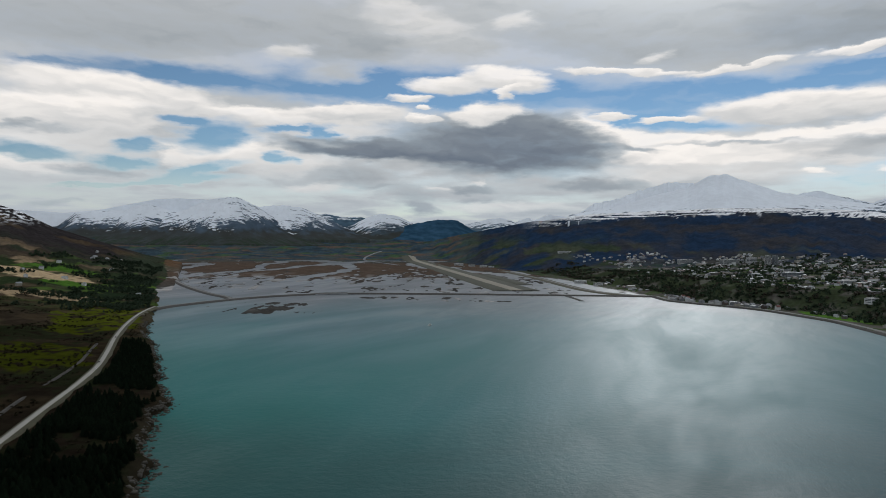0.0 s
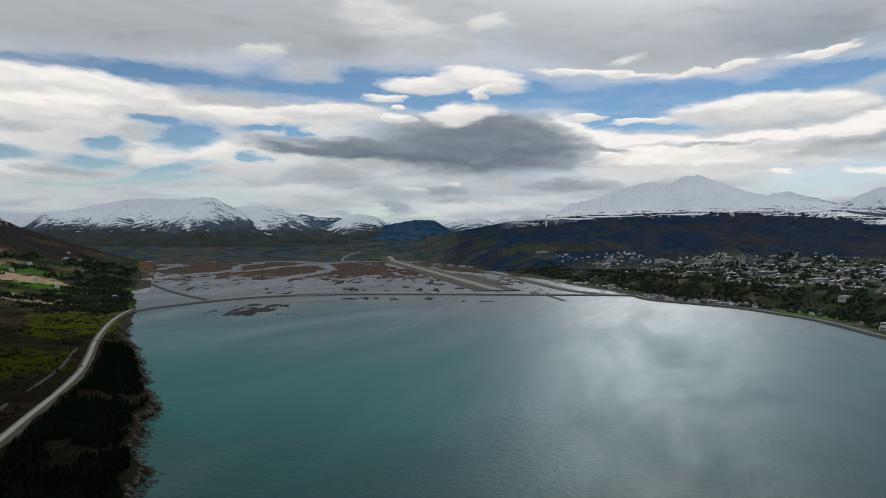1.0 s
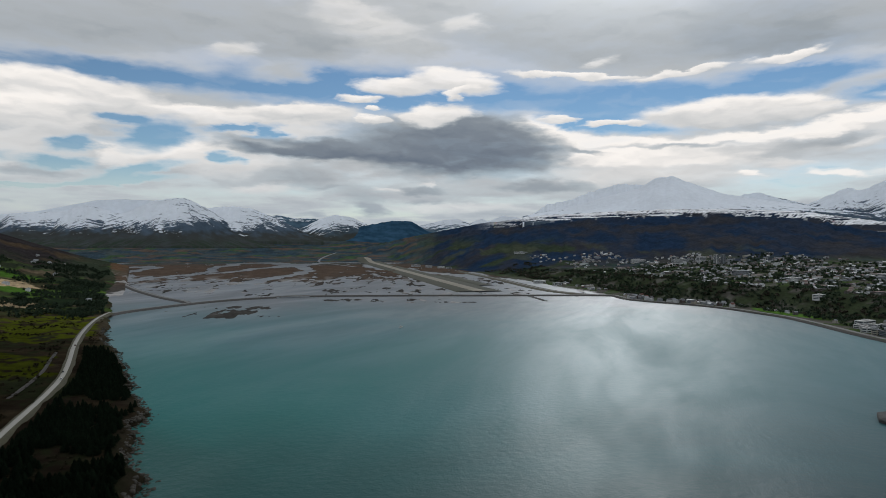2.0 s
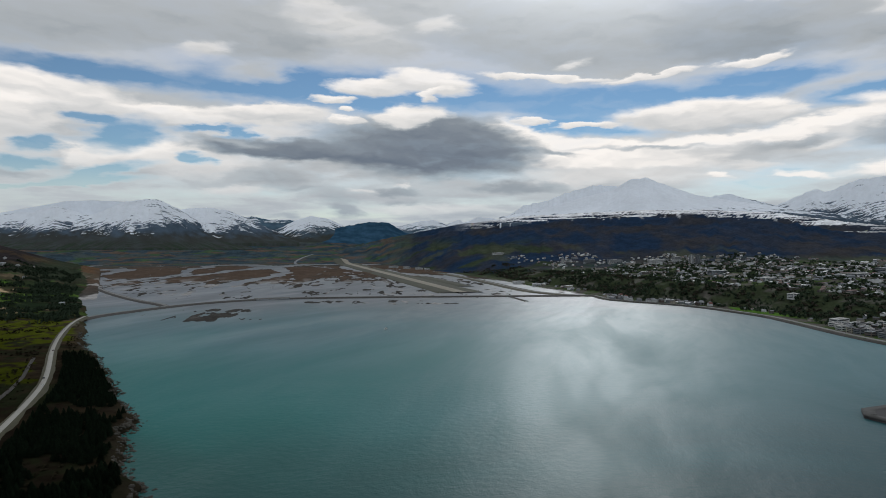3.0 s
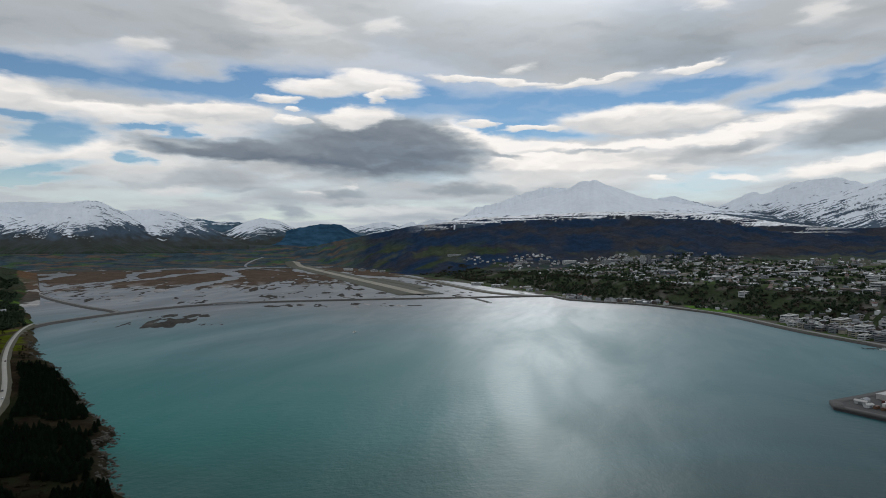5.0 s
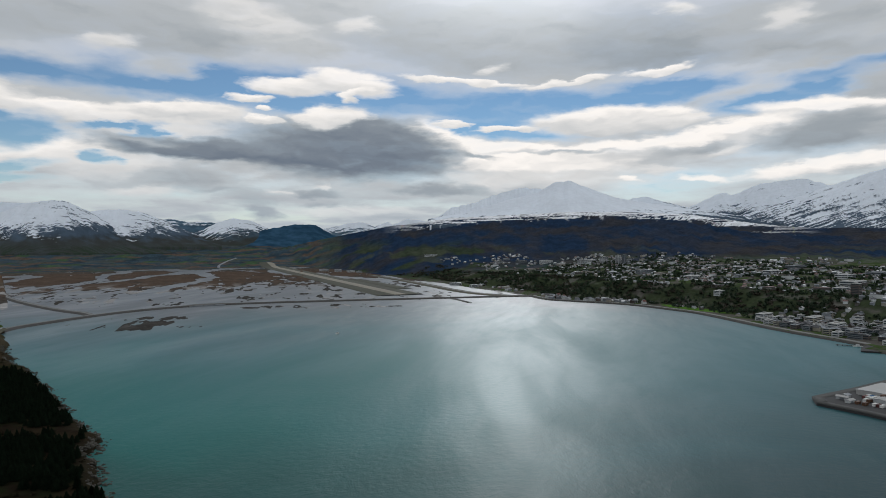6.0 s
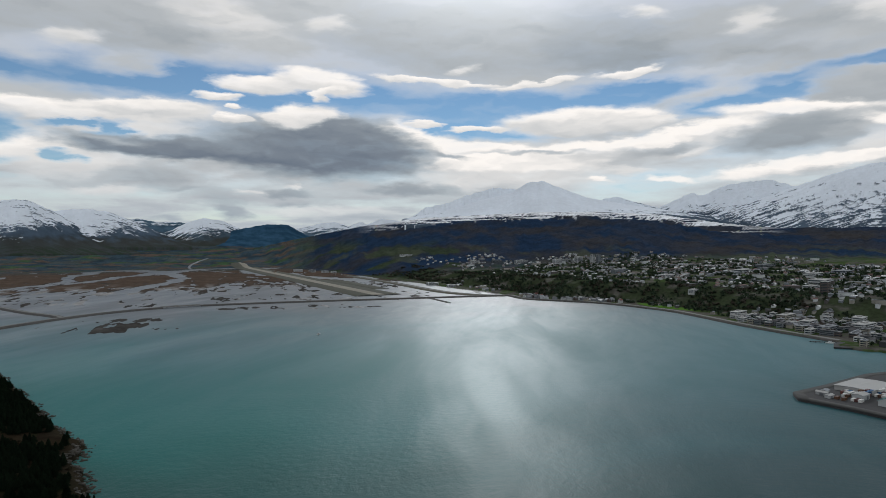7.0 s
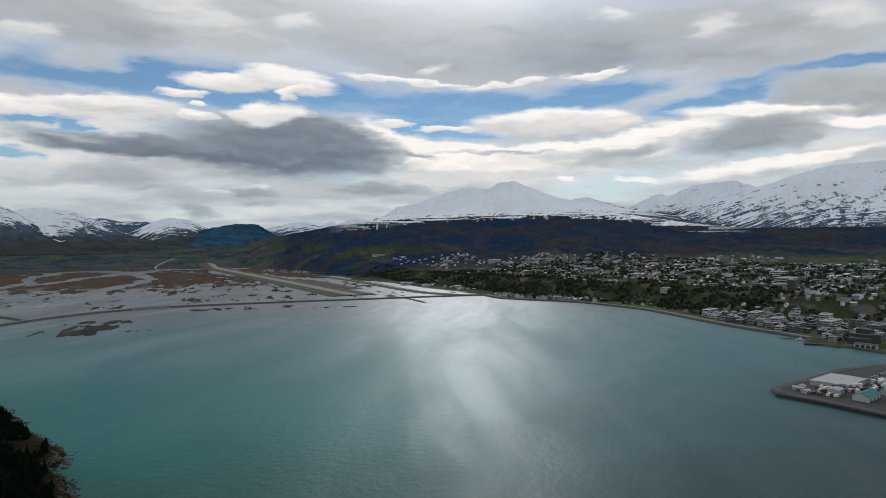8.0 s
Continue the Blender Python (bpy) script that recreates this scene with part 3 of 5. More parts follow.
    # hill over the town: dark heath, haze blue painted in; snow on the benches
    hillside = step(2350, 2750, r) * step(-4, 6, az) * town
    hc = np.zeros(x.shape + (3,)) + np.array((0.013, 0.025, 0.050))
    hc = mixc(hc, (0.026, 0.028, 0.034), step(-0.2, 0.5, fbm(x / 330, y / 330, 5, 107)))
    hc = mixc(hc, (0.044, 0.038, 0.030), step(0.0, 0.35, fbm(x / 150, y / 420, 5, 108) + 0.25 * step(16, 40, az)) * step(330, 160, z) * 0.32)
    hc = mixc(hc, (0.026, 0.036, 0.022), step(2, 5, 22 - az) * step(0.0, 0.2, fbm(x / 260, y / 260, 3, 109)) * step(190, 90, z))
    hc = mixc(hc, (0.046, 0.052, 0.036), step(0.05, 0.35, fbm(x / 170, y / 420, 4, 111)) * step(150, 100, z) * 0.7)
    line = fbm(az * 0.3, z / 9.0, 4, 113) + 0.2 * fbm(az * 1.6, z / 3.5, 3, 117)
    top = np.interp(az, HILL_AZ, HILL_EL)
    up = np.degrees(np.arctan2(z - EZ, r)) - top
    snow = step(0.34, 0.05, 0.34 - step(0.10, 0.22, line + 0.55 * np.clip(1 + up / 0.42, -1.6, 1)))
    hc = mixc(hc, (0.78, 0.80, 0.83), snow * step(8, 13, az) * step(46, 40, az))
    runs = fbm(az * 2.6 + z / 60, z / 55, 3, 121)
    hc = mixc(hc, (0.7, 0.72, 0.75), step(0.36, 0.44, runs) * step(-0.8, -0.35, up) * step(0.0, 1.2, top - 1.3 + up * 0.3) * step(12, 18, az) * 0.8)
    # all but the snow is lightened for haze
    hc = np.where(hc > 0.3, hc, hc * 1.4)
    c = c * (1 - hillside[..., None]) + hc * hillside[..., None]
    # spur on the other side
    sp = step(1900, 2600, r) * step(-22, -27, az) * left
    sc = np.zeros(x.shape + (3,)) + np.array((0.03, 0.027, 0.028))
    sc = mixc(sc, (0.06, 0.045, 0.03), step(0.0, 0.3, n1))
    sc = mixc(sc, (0.72, 0.74, 0.78), step(0.06, 0.16, fbm(az * 2.4, (z + r * 0.12) / 16, 4, 127)) * step(165, 215, z))
    c = c * (1 - sp[..., None]) + sc * sp[..., None]
    # delta
    wet = (dl <= 0) & (dr <= 0)
    mc = np.zeros(x.shape + (3,)) + np.array((0.046, 0.044, 0.041))
    mc = mixc(mc, (0.072, 0.054, 0.042), step(0.0, 0.7, z + 0.5 * n1) * step(1900, 2500, y - x * 0.4))
    mc = mixc(mc, (0.27, 0.265, 0.26), step(0.02, 0.2, fbm(x / 70, y / 150, 3, 131)) * step(2500, 1900, y) * step(1150, 1400, y))
    mc = mixc(mc, (0.045, 0.06, 0.022), step(4, 40, z) * step(-0.1, 0.25, n1))
    mc = mixc(mc, (0.085, 0.055, 0.034), step(4, 20, z) * step(0.05, -0.2, n1))
    # mud colours raised a little for haze
    c = np.where(wet[..., None], mc * 1.25, c)
    c = mixc(c, (0.034, 0.046, 0.03), left * step(1750, 2100, y) * step(-0.4, 0.1, n1 + 0.2) * 0.85 * step(75, 35, z))
    # far valley floor: blue-grey haze painted over green and brown bands
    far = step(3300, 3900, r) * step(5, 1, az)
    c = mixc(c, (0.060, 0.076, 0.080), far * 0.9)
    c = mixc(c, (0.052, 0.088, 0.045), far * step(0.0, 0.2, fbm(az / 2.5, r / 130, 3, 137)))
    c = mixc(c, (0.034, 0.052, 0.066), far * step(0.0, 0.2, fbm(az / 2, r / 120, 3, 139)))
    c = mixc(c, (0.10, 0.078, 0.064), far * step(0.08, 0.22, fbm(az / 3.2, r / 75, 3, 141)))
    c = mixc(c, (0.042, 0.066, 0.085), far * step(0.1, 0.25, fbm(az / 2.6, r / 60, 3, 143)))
    return c * (1 + 0.25 * n3)[..., None]


def build_ground():
    az = np.radians(np.linspace(-52, 72, 1020))
    # rows evenly spaced in depression angle
    dep = np.r_[np.linspace(1 / 190, 1 / 700, 210)[:-1], np.linspace(1 / 700, 1 / 2300, 270)[:-1], np.linspace(1 / 2300, 1 / 4800, 250)]
    rr = 1 / dep
    a, r = np.meshgrid(az, rr)
    x, y = EX + r * np.sin(a), EY + r * np.cos(a)
    z = np.full(x.shape, -6.0)
    need = (y > 1150) | (x < left_x(y) + 25) | (x > right_x(y) - 10)      # the open fjord's bed needs no shape
    z[need] = land_z(x[need], y[need])
    f = grid_faces(len(rr), len(az))
    keep = z.ravel()[f].max(1) > -2.5
    f = f[keep]
    used, inv = np.unique(f, return_inverse=True)
    v = np.stack([x, y, z], -1).reshape(-1, 3)[used]
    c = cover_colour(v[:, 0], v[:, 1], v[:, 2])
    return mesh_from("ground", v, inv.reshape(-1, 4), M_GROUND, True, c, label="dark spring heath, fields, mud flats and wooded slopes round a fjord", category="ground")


def build_water():
    bm = bmesh.new()
    ring = [(-4600, -4600), (4600, -4600), (4600, 4700), (-4600, 4700)]
    bm.faces.new([bm.verts.new((x, y, 0)) for x, y in ring])
    me = bpy.data.meshes.new("water")
    bm.to_mesh(me)
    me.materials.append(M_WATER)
    return tagged(new("water", me), "calm teal and silver fjord water with wind ripples", "water", "", "structure")


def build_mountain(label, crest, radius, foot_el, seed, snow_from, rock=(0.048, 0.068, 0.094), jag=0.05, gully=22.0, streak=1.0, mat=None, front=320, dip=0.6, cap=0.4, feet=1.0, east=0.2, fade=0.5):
    """A range seen across the valley: crest as (azimuth, elevation) pairs from the middle of the flight."""
    peak = max(crest, key=lambda p: p[1])[0]
    ca, ce = np.array([p[0] for p in crest], float), np.array([p[1] for p in crest], float)
    cols, rows = max(60, int((ca[-1] - ca[0]) / 0.06)), 110
    az = np.linspace(ca[0], ca[-1], cols)
    el = np.interp(az, ca, ce)
    k = np.ones(5) / 5
    el = np.convolve(np.pad(el, 2, mode="edge"), k, mode="valid")
    el = el + jag * fbm(az * 2.2, az * 0 + seed, 4, seed) * 1.5
    s = np.linspace(0, 1.25, rows)          # 0 foot, 1 crest, then down the back
    A, S = np.meshgrid(az, s)
    R = radius - front * (1 - S)
    top = EZ + radius * np.tan(np.radians(el))[None, :]
    low = EZ + (radius - front) * math.tan(radians(foot_el))
    prof = np.where(S <= 1, np.clip(S, 0, 1) ** 1.15, 1 - (S - 1) * 2.6)
    x, y = EX + R * np.sin(np.radians(A)), EY + R * np.cos(np.radians(A))
    z = low + (top - low) * prof
    rel = np.clip((z - low) / 300.0, 0, 1)
    # ribs fan out downhill from the summit
    fan = (A - peak) / (0.35 + 0.9 * np.clip(1 - S, 0, 1)) + 0.35 * fbm(A * 0.9, S * 3, 3, seed + 4)
    g = 0.6 * ridged(fan * 0.45, S * 0.8 + A * 0.1, 3, seed + 25) + 0.4 * ridged(fan * 1.3, S * 1.6, 3, seed + 5)
    below = top + 0 * z - z          # depth under the skyline
    strata = fbm(A * 0.34, (0.9 * below - 0.1 * z + 7 * g) / 7.0 + A * dip, 4, seed + 13, 0.6)
    z = z + (1.1 * gully * (g - 0.6) + 0.28 * gully * strata) * np.clip(1 - np.abs(S - 0.55) / 0.5, 0, 1) * (0.35 + rel)
    z[0] -= 110
    n = fbm(A * 0.9 + S, S * 5.0, 4, seed + 9)
    speck = fbm(A * 3.5, below / 5.0, 3, seed + 19)
    ribs = ridged(fan * 1.1, S * 1.5 + A * 0.2, 5, seed + 15)
    elv = np.degrees(np.arctan2(z - EZ, R))
    # rock already holds a blue haze tint, painted into the base colour
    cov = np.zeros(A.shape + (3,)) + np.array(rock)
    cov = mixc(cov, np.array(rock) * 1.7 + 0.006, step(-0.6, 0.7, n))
    cov = mixc(cov, (0.05, 0.048, 0.034), step(0.2, -0.6, elv - 0.6 + 0.5 * n) * 0.7 * feet)
    cov = mixc(cov, (0.03, 0.05, 0.03), step(0.0, -0.6, elv) * step(-0.1, 0.2, strata) * 0.7 * feet)
    bare = streak * (0.25 * n + 0.5 * strata + 0.2 * (ribs - 0.6) + 0.12 * speck)
    # right flanks barer: rock streaks, and their shade put in as bare rock
    bare = bare + east * step(-1.0, 3.0, A - peak) - 0.5 * east
    white = step(-0.06, 0.09, np.clip((elv - snow_from) * fade, -1, cap) - bare)
    cov = mixc(cov, (0.74, 0.79, 0.86), white)
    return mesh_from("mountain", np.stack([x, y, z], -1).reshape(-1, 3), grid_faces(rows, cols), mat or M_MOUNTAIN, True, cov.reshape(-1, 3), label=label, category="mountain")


water = build_water()
ground = build_ground()
# rock= values below paint blue haze into the far ranges
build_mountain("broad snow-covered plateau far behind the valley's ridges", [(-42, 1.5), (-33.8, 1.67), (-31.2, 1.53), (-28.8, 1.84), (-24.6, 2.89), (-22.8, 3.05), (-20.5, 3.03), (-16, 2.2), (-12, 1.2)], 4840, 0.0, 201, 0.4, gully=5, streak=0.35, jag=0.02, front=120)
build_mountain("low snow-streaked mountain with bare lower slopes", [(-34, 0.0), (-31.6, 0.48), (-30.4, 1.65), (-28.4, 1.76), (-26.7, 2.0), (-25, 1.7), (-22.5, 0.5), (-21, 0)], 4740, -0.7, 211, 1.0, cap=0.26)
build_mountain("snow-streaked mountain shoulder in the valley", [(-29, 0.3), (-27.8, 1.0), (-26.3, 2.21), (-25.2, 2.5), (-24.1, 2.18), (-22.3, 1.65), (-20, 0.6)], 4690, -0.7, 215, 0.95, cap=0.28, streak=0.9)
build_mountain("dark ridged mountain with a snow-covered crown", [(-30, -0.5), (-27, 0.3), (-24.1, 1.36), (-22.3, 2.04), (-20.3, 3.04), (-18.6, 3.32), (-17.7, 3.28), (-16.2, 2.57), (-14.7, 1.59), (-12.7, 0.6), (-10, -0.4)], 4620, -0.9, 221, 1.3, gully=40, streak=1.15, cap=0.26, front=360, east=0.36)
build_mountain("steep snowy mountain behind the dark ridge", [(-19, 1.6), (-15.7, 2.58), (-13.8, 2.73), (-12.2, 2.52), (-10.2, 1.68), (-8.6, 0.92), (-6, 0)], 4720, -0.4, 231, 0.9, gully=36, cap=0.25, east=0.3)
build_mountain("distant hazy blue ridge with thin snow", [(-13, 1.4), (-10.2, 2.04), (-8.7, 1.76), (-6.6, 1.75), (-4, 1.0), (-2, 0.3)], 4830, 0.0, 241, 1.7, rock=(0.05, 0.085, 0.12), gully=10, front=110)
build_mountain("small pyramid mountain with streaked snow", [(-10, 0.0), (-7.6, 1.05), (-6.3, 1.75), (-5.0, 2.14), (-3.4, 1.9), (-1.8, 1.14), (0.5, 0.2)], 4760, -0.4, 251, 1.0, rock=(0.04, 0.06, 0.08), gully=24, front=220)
build_mountain("hazy blue flat-topped hill at the valley's head", [(-4, 0.5), (-2.4, 1.13), (0.3, 1.64), (2.1, 1.61), (3.7, 0.68), (6, 0.0)], 4700, -0.5, 261, 3.5, rock=(0.022, 0.055, 0.095), gully=12, front=200, feet=0.0)
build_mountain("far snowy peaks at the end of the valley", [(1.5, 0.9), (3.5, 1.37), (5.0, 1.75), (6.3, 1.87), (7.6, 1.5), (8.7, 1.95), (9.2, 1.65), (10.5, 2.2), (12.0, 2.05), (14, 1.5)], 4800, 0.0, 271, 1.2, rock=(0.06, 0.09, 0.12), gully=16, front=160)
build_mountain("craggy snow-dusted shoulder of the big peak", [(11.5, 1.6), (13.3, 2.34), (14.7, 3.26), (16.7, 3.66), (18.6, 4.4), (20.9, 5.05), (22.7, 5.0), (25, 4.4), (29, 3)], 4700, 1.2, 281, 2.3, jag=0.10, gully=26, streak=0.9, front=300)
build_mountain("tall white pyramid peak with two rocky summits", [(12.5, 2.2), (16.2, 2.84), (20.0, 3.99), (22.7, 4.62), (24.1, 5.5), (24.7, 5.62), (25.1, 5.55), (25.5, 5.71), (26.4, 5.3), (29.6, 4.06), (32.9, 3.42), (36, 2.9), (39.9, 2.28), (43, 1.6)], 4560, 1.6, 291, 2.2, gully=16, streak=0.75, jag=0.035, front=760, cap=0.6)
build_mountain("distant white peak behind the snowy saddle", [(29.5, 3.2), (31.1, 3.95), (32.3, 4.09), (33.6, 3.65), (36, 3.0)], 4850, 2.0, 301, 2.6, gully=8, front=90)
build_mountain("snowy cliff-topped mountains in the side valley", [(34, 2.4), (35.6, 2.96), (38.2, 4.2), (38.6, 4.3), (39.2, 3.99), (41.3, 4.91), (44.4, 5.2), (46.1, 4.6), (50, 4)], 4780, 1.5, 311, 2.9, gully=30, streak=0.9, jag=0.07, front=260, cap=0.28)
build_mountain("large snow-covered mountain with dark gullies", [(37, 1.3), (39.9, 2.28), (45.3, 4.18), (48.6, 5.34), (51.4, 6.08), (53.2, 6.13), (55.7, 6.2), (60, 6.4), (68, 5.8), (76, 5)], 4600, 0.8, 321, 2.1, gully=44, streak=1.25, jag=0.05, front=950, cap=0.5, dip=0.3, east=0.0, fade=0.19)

# ---- helpers for things ----
def part(name, bm, mat, parent, label=""):
    me = bpy.data.meshes.new(name)
    bm.to_mesh(me)
    bm.free()
    me.materials.append(mat)
    ob = new(name, me)
    ob.parent = parent
    return tagged(ob, label)


def thing(name, label, category, group="", m=None):
    ob = new(name)
    ob.empty_display_size = 0.5
    if m is not None:
        ob.matrix_basis = m
    return tagged(ob, label, category, group)


def box(bm, x0, x1, y0, y1, z0, z1, bevel=0.0):
    v = [bm.verts.new((x, y, z)) for z in (z0, z1) for x, y in ((x0, y0), (x1, y0), (x1, y1), (x0, y1))]
    for f in ((3, 2, 1, 0), (4, 5, 6, 7), (0, 1, 5, 4), (1, 2, 6, 5), (2, 3, 7, 6), (3, 0, 4, 7)):
        bm.faces.new([v[i] for i in f])
    return bm


def gable(bm, w, d, z0, rise, over=0.4, thick=0.25):
    """A pitched roof shell, ridge along y."""
    pts = [(-w / 2 - over, z0 - over * rise / (w / 2)), (0, z0 + rise), (w / 2 + over, z0 - over * rise / (w / 2))]
    for y0, y1 in ((-d / 2 - over, d / 2 + over),):
        lo = [[bm.verts.new((x, y, z)) for x, z in pts] for y in (y0, y1)]
        hi = [[bm.verts.new((x, y, z + thick)) for x, z in pts] for y in (y0, y1)]
        for k in (0, 1):
            bm.faces.new([hi[0][k], hi[0][k + 1], hi[1][k + 1], hi[1][k]])
            bm.faces.new([lo[0][k + 1], lo[0][k], lo[1][k], lo[1][k + 1]])
        for y in (0, 1):
            bm.faces.new(lo[y] + hi[y][::-1] if y == 0 else lo[y][::-1] + hi[y])
        for k in (0, 2):
            bm.faces.new([lo[0][k], lo[1][k], hi[1][k], hi[0][k]])
    return bm


def smooth_line(pts, gap=12.0):
    """Even points along a rounded line through the given corners."""
    p = np.array(pts, float)
    for _ in range(3):
        q, w = p[:-1] * 0.75 + p[1:] * 0.25, p[:-1] * 0.25 + p[1:] * 0.75
        p = np.vstack([p[:1], np.stack([q, w], 1).reshape(-1, p.shape[1]), p[-1:]])
    s = np.r_[0, np.cumsum(np.hypot(*np.diff(p[:, :2], axis=0).T))]
    t = np.linspace(0, s[-1], max(2, int(s[-1] / gap)))
    return np.stack([np.interp(t, s, p[:, k]) for k in range(p.shape[1])], -1)


def ribbon(name, line, section, mat, z_of, parent=None, **tags):
    """A strip along a line; section: (offset to the right, height over z_of(line)) from left to right."""
    d = np.gradient(line[:, :2], axis=0)
    d /= np.linalg.norm(d, axis=1)[:, None]
    side = np.stack([d[:, 1], -d[:, 0]], -1)
    zz = z_of(line[:, 0], line[:, 1])
    v = np.stack([np.c_[line[:, :2] + side * o, zz + h] for o, h in section], 1)
    f = grid_faces(len(line), len(section))[:, ::-1]
    ob = mesh_from(name, v.reshape(-1, 3), f, mat, False, **tags)
    ob.parent = parent
    return ob


def smooth_z(x, y):
    z = np.maximum(land_z(x, y), 1.5)
    k = np.ones(9) / 9
    return np.convolve(np.pad(z, 4, mode="edge"), k, mode="valid")


def bed_z(x, y):
    """A bed laid just over the ground on both sides of a line, smoothed along it."""
    z = np.max([land_z(x + o, y) for o in (-6, -3, 0, 3, 6)], axis=0)
    k = np.ones(13) / 13
    return np.convolve(np.pad(np.maximum(z, 1.5), 6, mode="edge"), k, mode="valid") + 0.35


level = lambda h: (lambda x, y: np.full(len(x), float(h)))
M_VERGE = material("grass_verge", (0.045, 0.042, 0.02), 0.95, grain=0.4, scale=0.3, bump=0.1)
M_TURF = material("airfield_turf", (0.04, 0.042, 0.024), 0.95, grain=0.35, scale=0.06, bump=0.1)

M_ROAD = material("worn_pale_asphalt", (0.27, 0.265, 0.24), 0.9, grain=0.15, scale=0.3, bump=0.02)
# ---- coast road and causeway ----
coast_road = smooth_line([(-270, 335), (-286, 395), (-303, 454), (-322, 525), (-350, 617), (-386, 703), (-438, 817), (-492, 953), (-545, 1115), (-560, 1190)])
ribbon("road", coast_road, [(-8, -2.4), (-3.6, 0.5), (3.6, 0.5), (8, -2.4)], M_VERGE, bed_z, label="dry grass verge of the coast road", category="road verge", kind="structure")
ribbon("road", coast_road, [(-2.3, 0.45), (-2.2, 0.62), (0, 0.7), (2.2, 0.62), (2.3, 0.45)], M_ROAD, bed_z, label="pale grey two-lane road along the shore", category="road", kind="structure")
track = smooth_line([(-325, 440), (-345, 503), (-362, 575), (-388, 658), (-402, 690), (-430, 760)])
ribbon("road", track, [(-1.9, -0.8), (-1.3, 0.1), (1.3, 0.1), (1.9, -0.8)], material("gravel_track", (0.030, 0.027, 0.022), 0.95, grain=0.4, scale=0.6, bump=0.05), bed_z, label="narrow brown gravel track through the heath", category="track", kind="structure")
causeway = smooth_line([(-545, 1095), (-566, 1165), (-561, 1230), (-537, 1285), (-485, 1385), (-425, 1467), (-340, 1535), (-253, 1575), (-34, 1598), (322, 1606), (470, 1612), (560, 1606)])
SLOPE = [(-12.5, -3.6), (-5.5, 0.0), (5.5, 0.0), (12.5, -3.6)]
cut = [i for i, p in enumerate(causeway) if -330 <= p[0] <= -235 and p[1] > 1500]
for piece in (causeway[:cut[0] + 1], causeway[cut[-1]:]):
    ribbon("causeway", piece, SLOPE, M_BANK, level(3.2), label="dark rock embankment carrying the road across the fjord", category="causeway", kind="structure")
ribbon("road", causeway, [(-3.6, 3.25), (-3.5, 3.45), (3.5, 3.45), (3.6, 3.25)], M_ASPHALT, level(0), label="grey asphalt road on the causeway", category="road", kind="structure")
branch = smooth_line([(-481, 1392), (-505, 1440), (-580, 1517), (-720, 1718), (-800, 1850), (-878, 1990), (-985, 2200), (-1045, 2360), (-1150, 2640)])
ribbon("causeway", branch, SLOPE, M_BANK, level(3.0), label="older curved embankment across the mud flats", category="causeway", kind="structure")
ribbon("road", branch, [(-4, 3.05), (-3.8, 3.2), (3.8, 3.2), (4, 3.05)], M_ASPHALT, level(0), label="narrow road on the old embankment", category="road", kind="structure")
spit = smooth_line([(270, 2760), (310, 2560), (365, 2233), (408, 1800), (455, 1680), (520, 1612)])
ribbon("spit", spit, [(-24, -2.6), (-15, 0), (15, 0), (24, -2.6)], M_VERGE, level(2.2), label="grassy dam between the lagoon and the airfield", category="dam", kind="structure")
ribbon("road", spit, [(-4, 2.25), (-3.8, 2.4), (3.8, 2.4), (4, 2.25)], M_ASPHALT, level(0), label="shore road on the grassy dam", category="road", kind="structure")
groyne = smooth_line([(326, 1592), (333, 1530), (338, 1470)])
ribbon("groyne", groyne, [(-8, -2.6), (-2.5, 0), (2.5, 0), (8, -2.6)], M_BANK, level(1.8), label="short dark stone groyne off the causeway", category="groyne", kind="structure")

bridge = thing("bridge", "low concrete road bridge in the causeway", "bridge")
span = causeway[cut[0]:cut[-1] + 1]
ob = ribbon("deck", span, [(-6, 2.2), (-6, 3.2), (6, 3.2), (6, 2.2), (-6, 2.2)], M_CONCRETE, level(0), kind="")
ob.parent = bridge
for off in (-5.8, 5.8):
    rail = ribbon("railing", span, [(off - 0.12, 3.4), (off - 0.12, 4.3), (off + 0.12, 4.3), (off + 0.12, 3.4)], M_CONCRETE, level(0), kind="")
    rail.parent = bridge
for p in span[1:-1:2]:
    bm = bmesh.new()
    bmesh.ops.create_cone(bm, segments=10, radius1=1.1, radius2=0.9, depth=5.2, cap_ends=True, matrix=Matrix.Translation((p[0], p[1], -0.3)))
    part("pier", bm, M_CONCRETE, bridge)

river = smooth_line([(-225, 3150), (-300, 3320), (-430, 3600), (-500, 3800), (-470, 3980), (-400, 4130)])
ribbon("river", river, [(-8, -0.3), (-6.5, 0.9), (6.5, 0.9), (8, -0.3)], M_WATER, smooth_z, label="pale river winding down the valley floor", category="river", kind="structure")

# ---- airfield ----
runway_line = np.array([(215 + (-212 - 215) * s, 1728 + (4030 - 1728) * s) for s in np.linspace(0, 1, 120)])
field_z = lambda x, y: np.maximum(smooth_z(x, y), 1.9) * step(3550, 3800, y) + 1.9 * (1 - step(3550, 3800, y))
ribbon("airfield", runway_line, [(-75, -3.4), (-66, 0), (62, 0), (70, -3.4)], M_TURF, field_z, label="dull green turf strip along the runway on made ground", category="airfield", kind="structure")
ribbon("runway", runway_line, [(-19, 0.1), (-18.5, 0.3), (18.5, 0.3), (19, 0.1)], M_RUNWAY, field_z, label="long pale asphalt runway reaching into the fjord", category="runway", kind="structure")
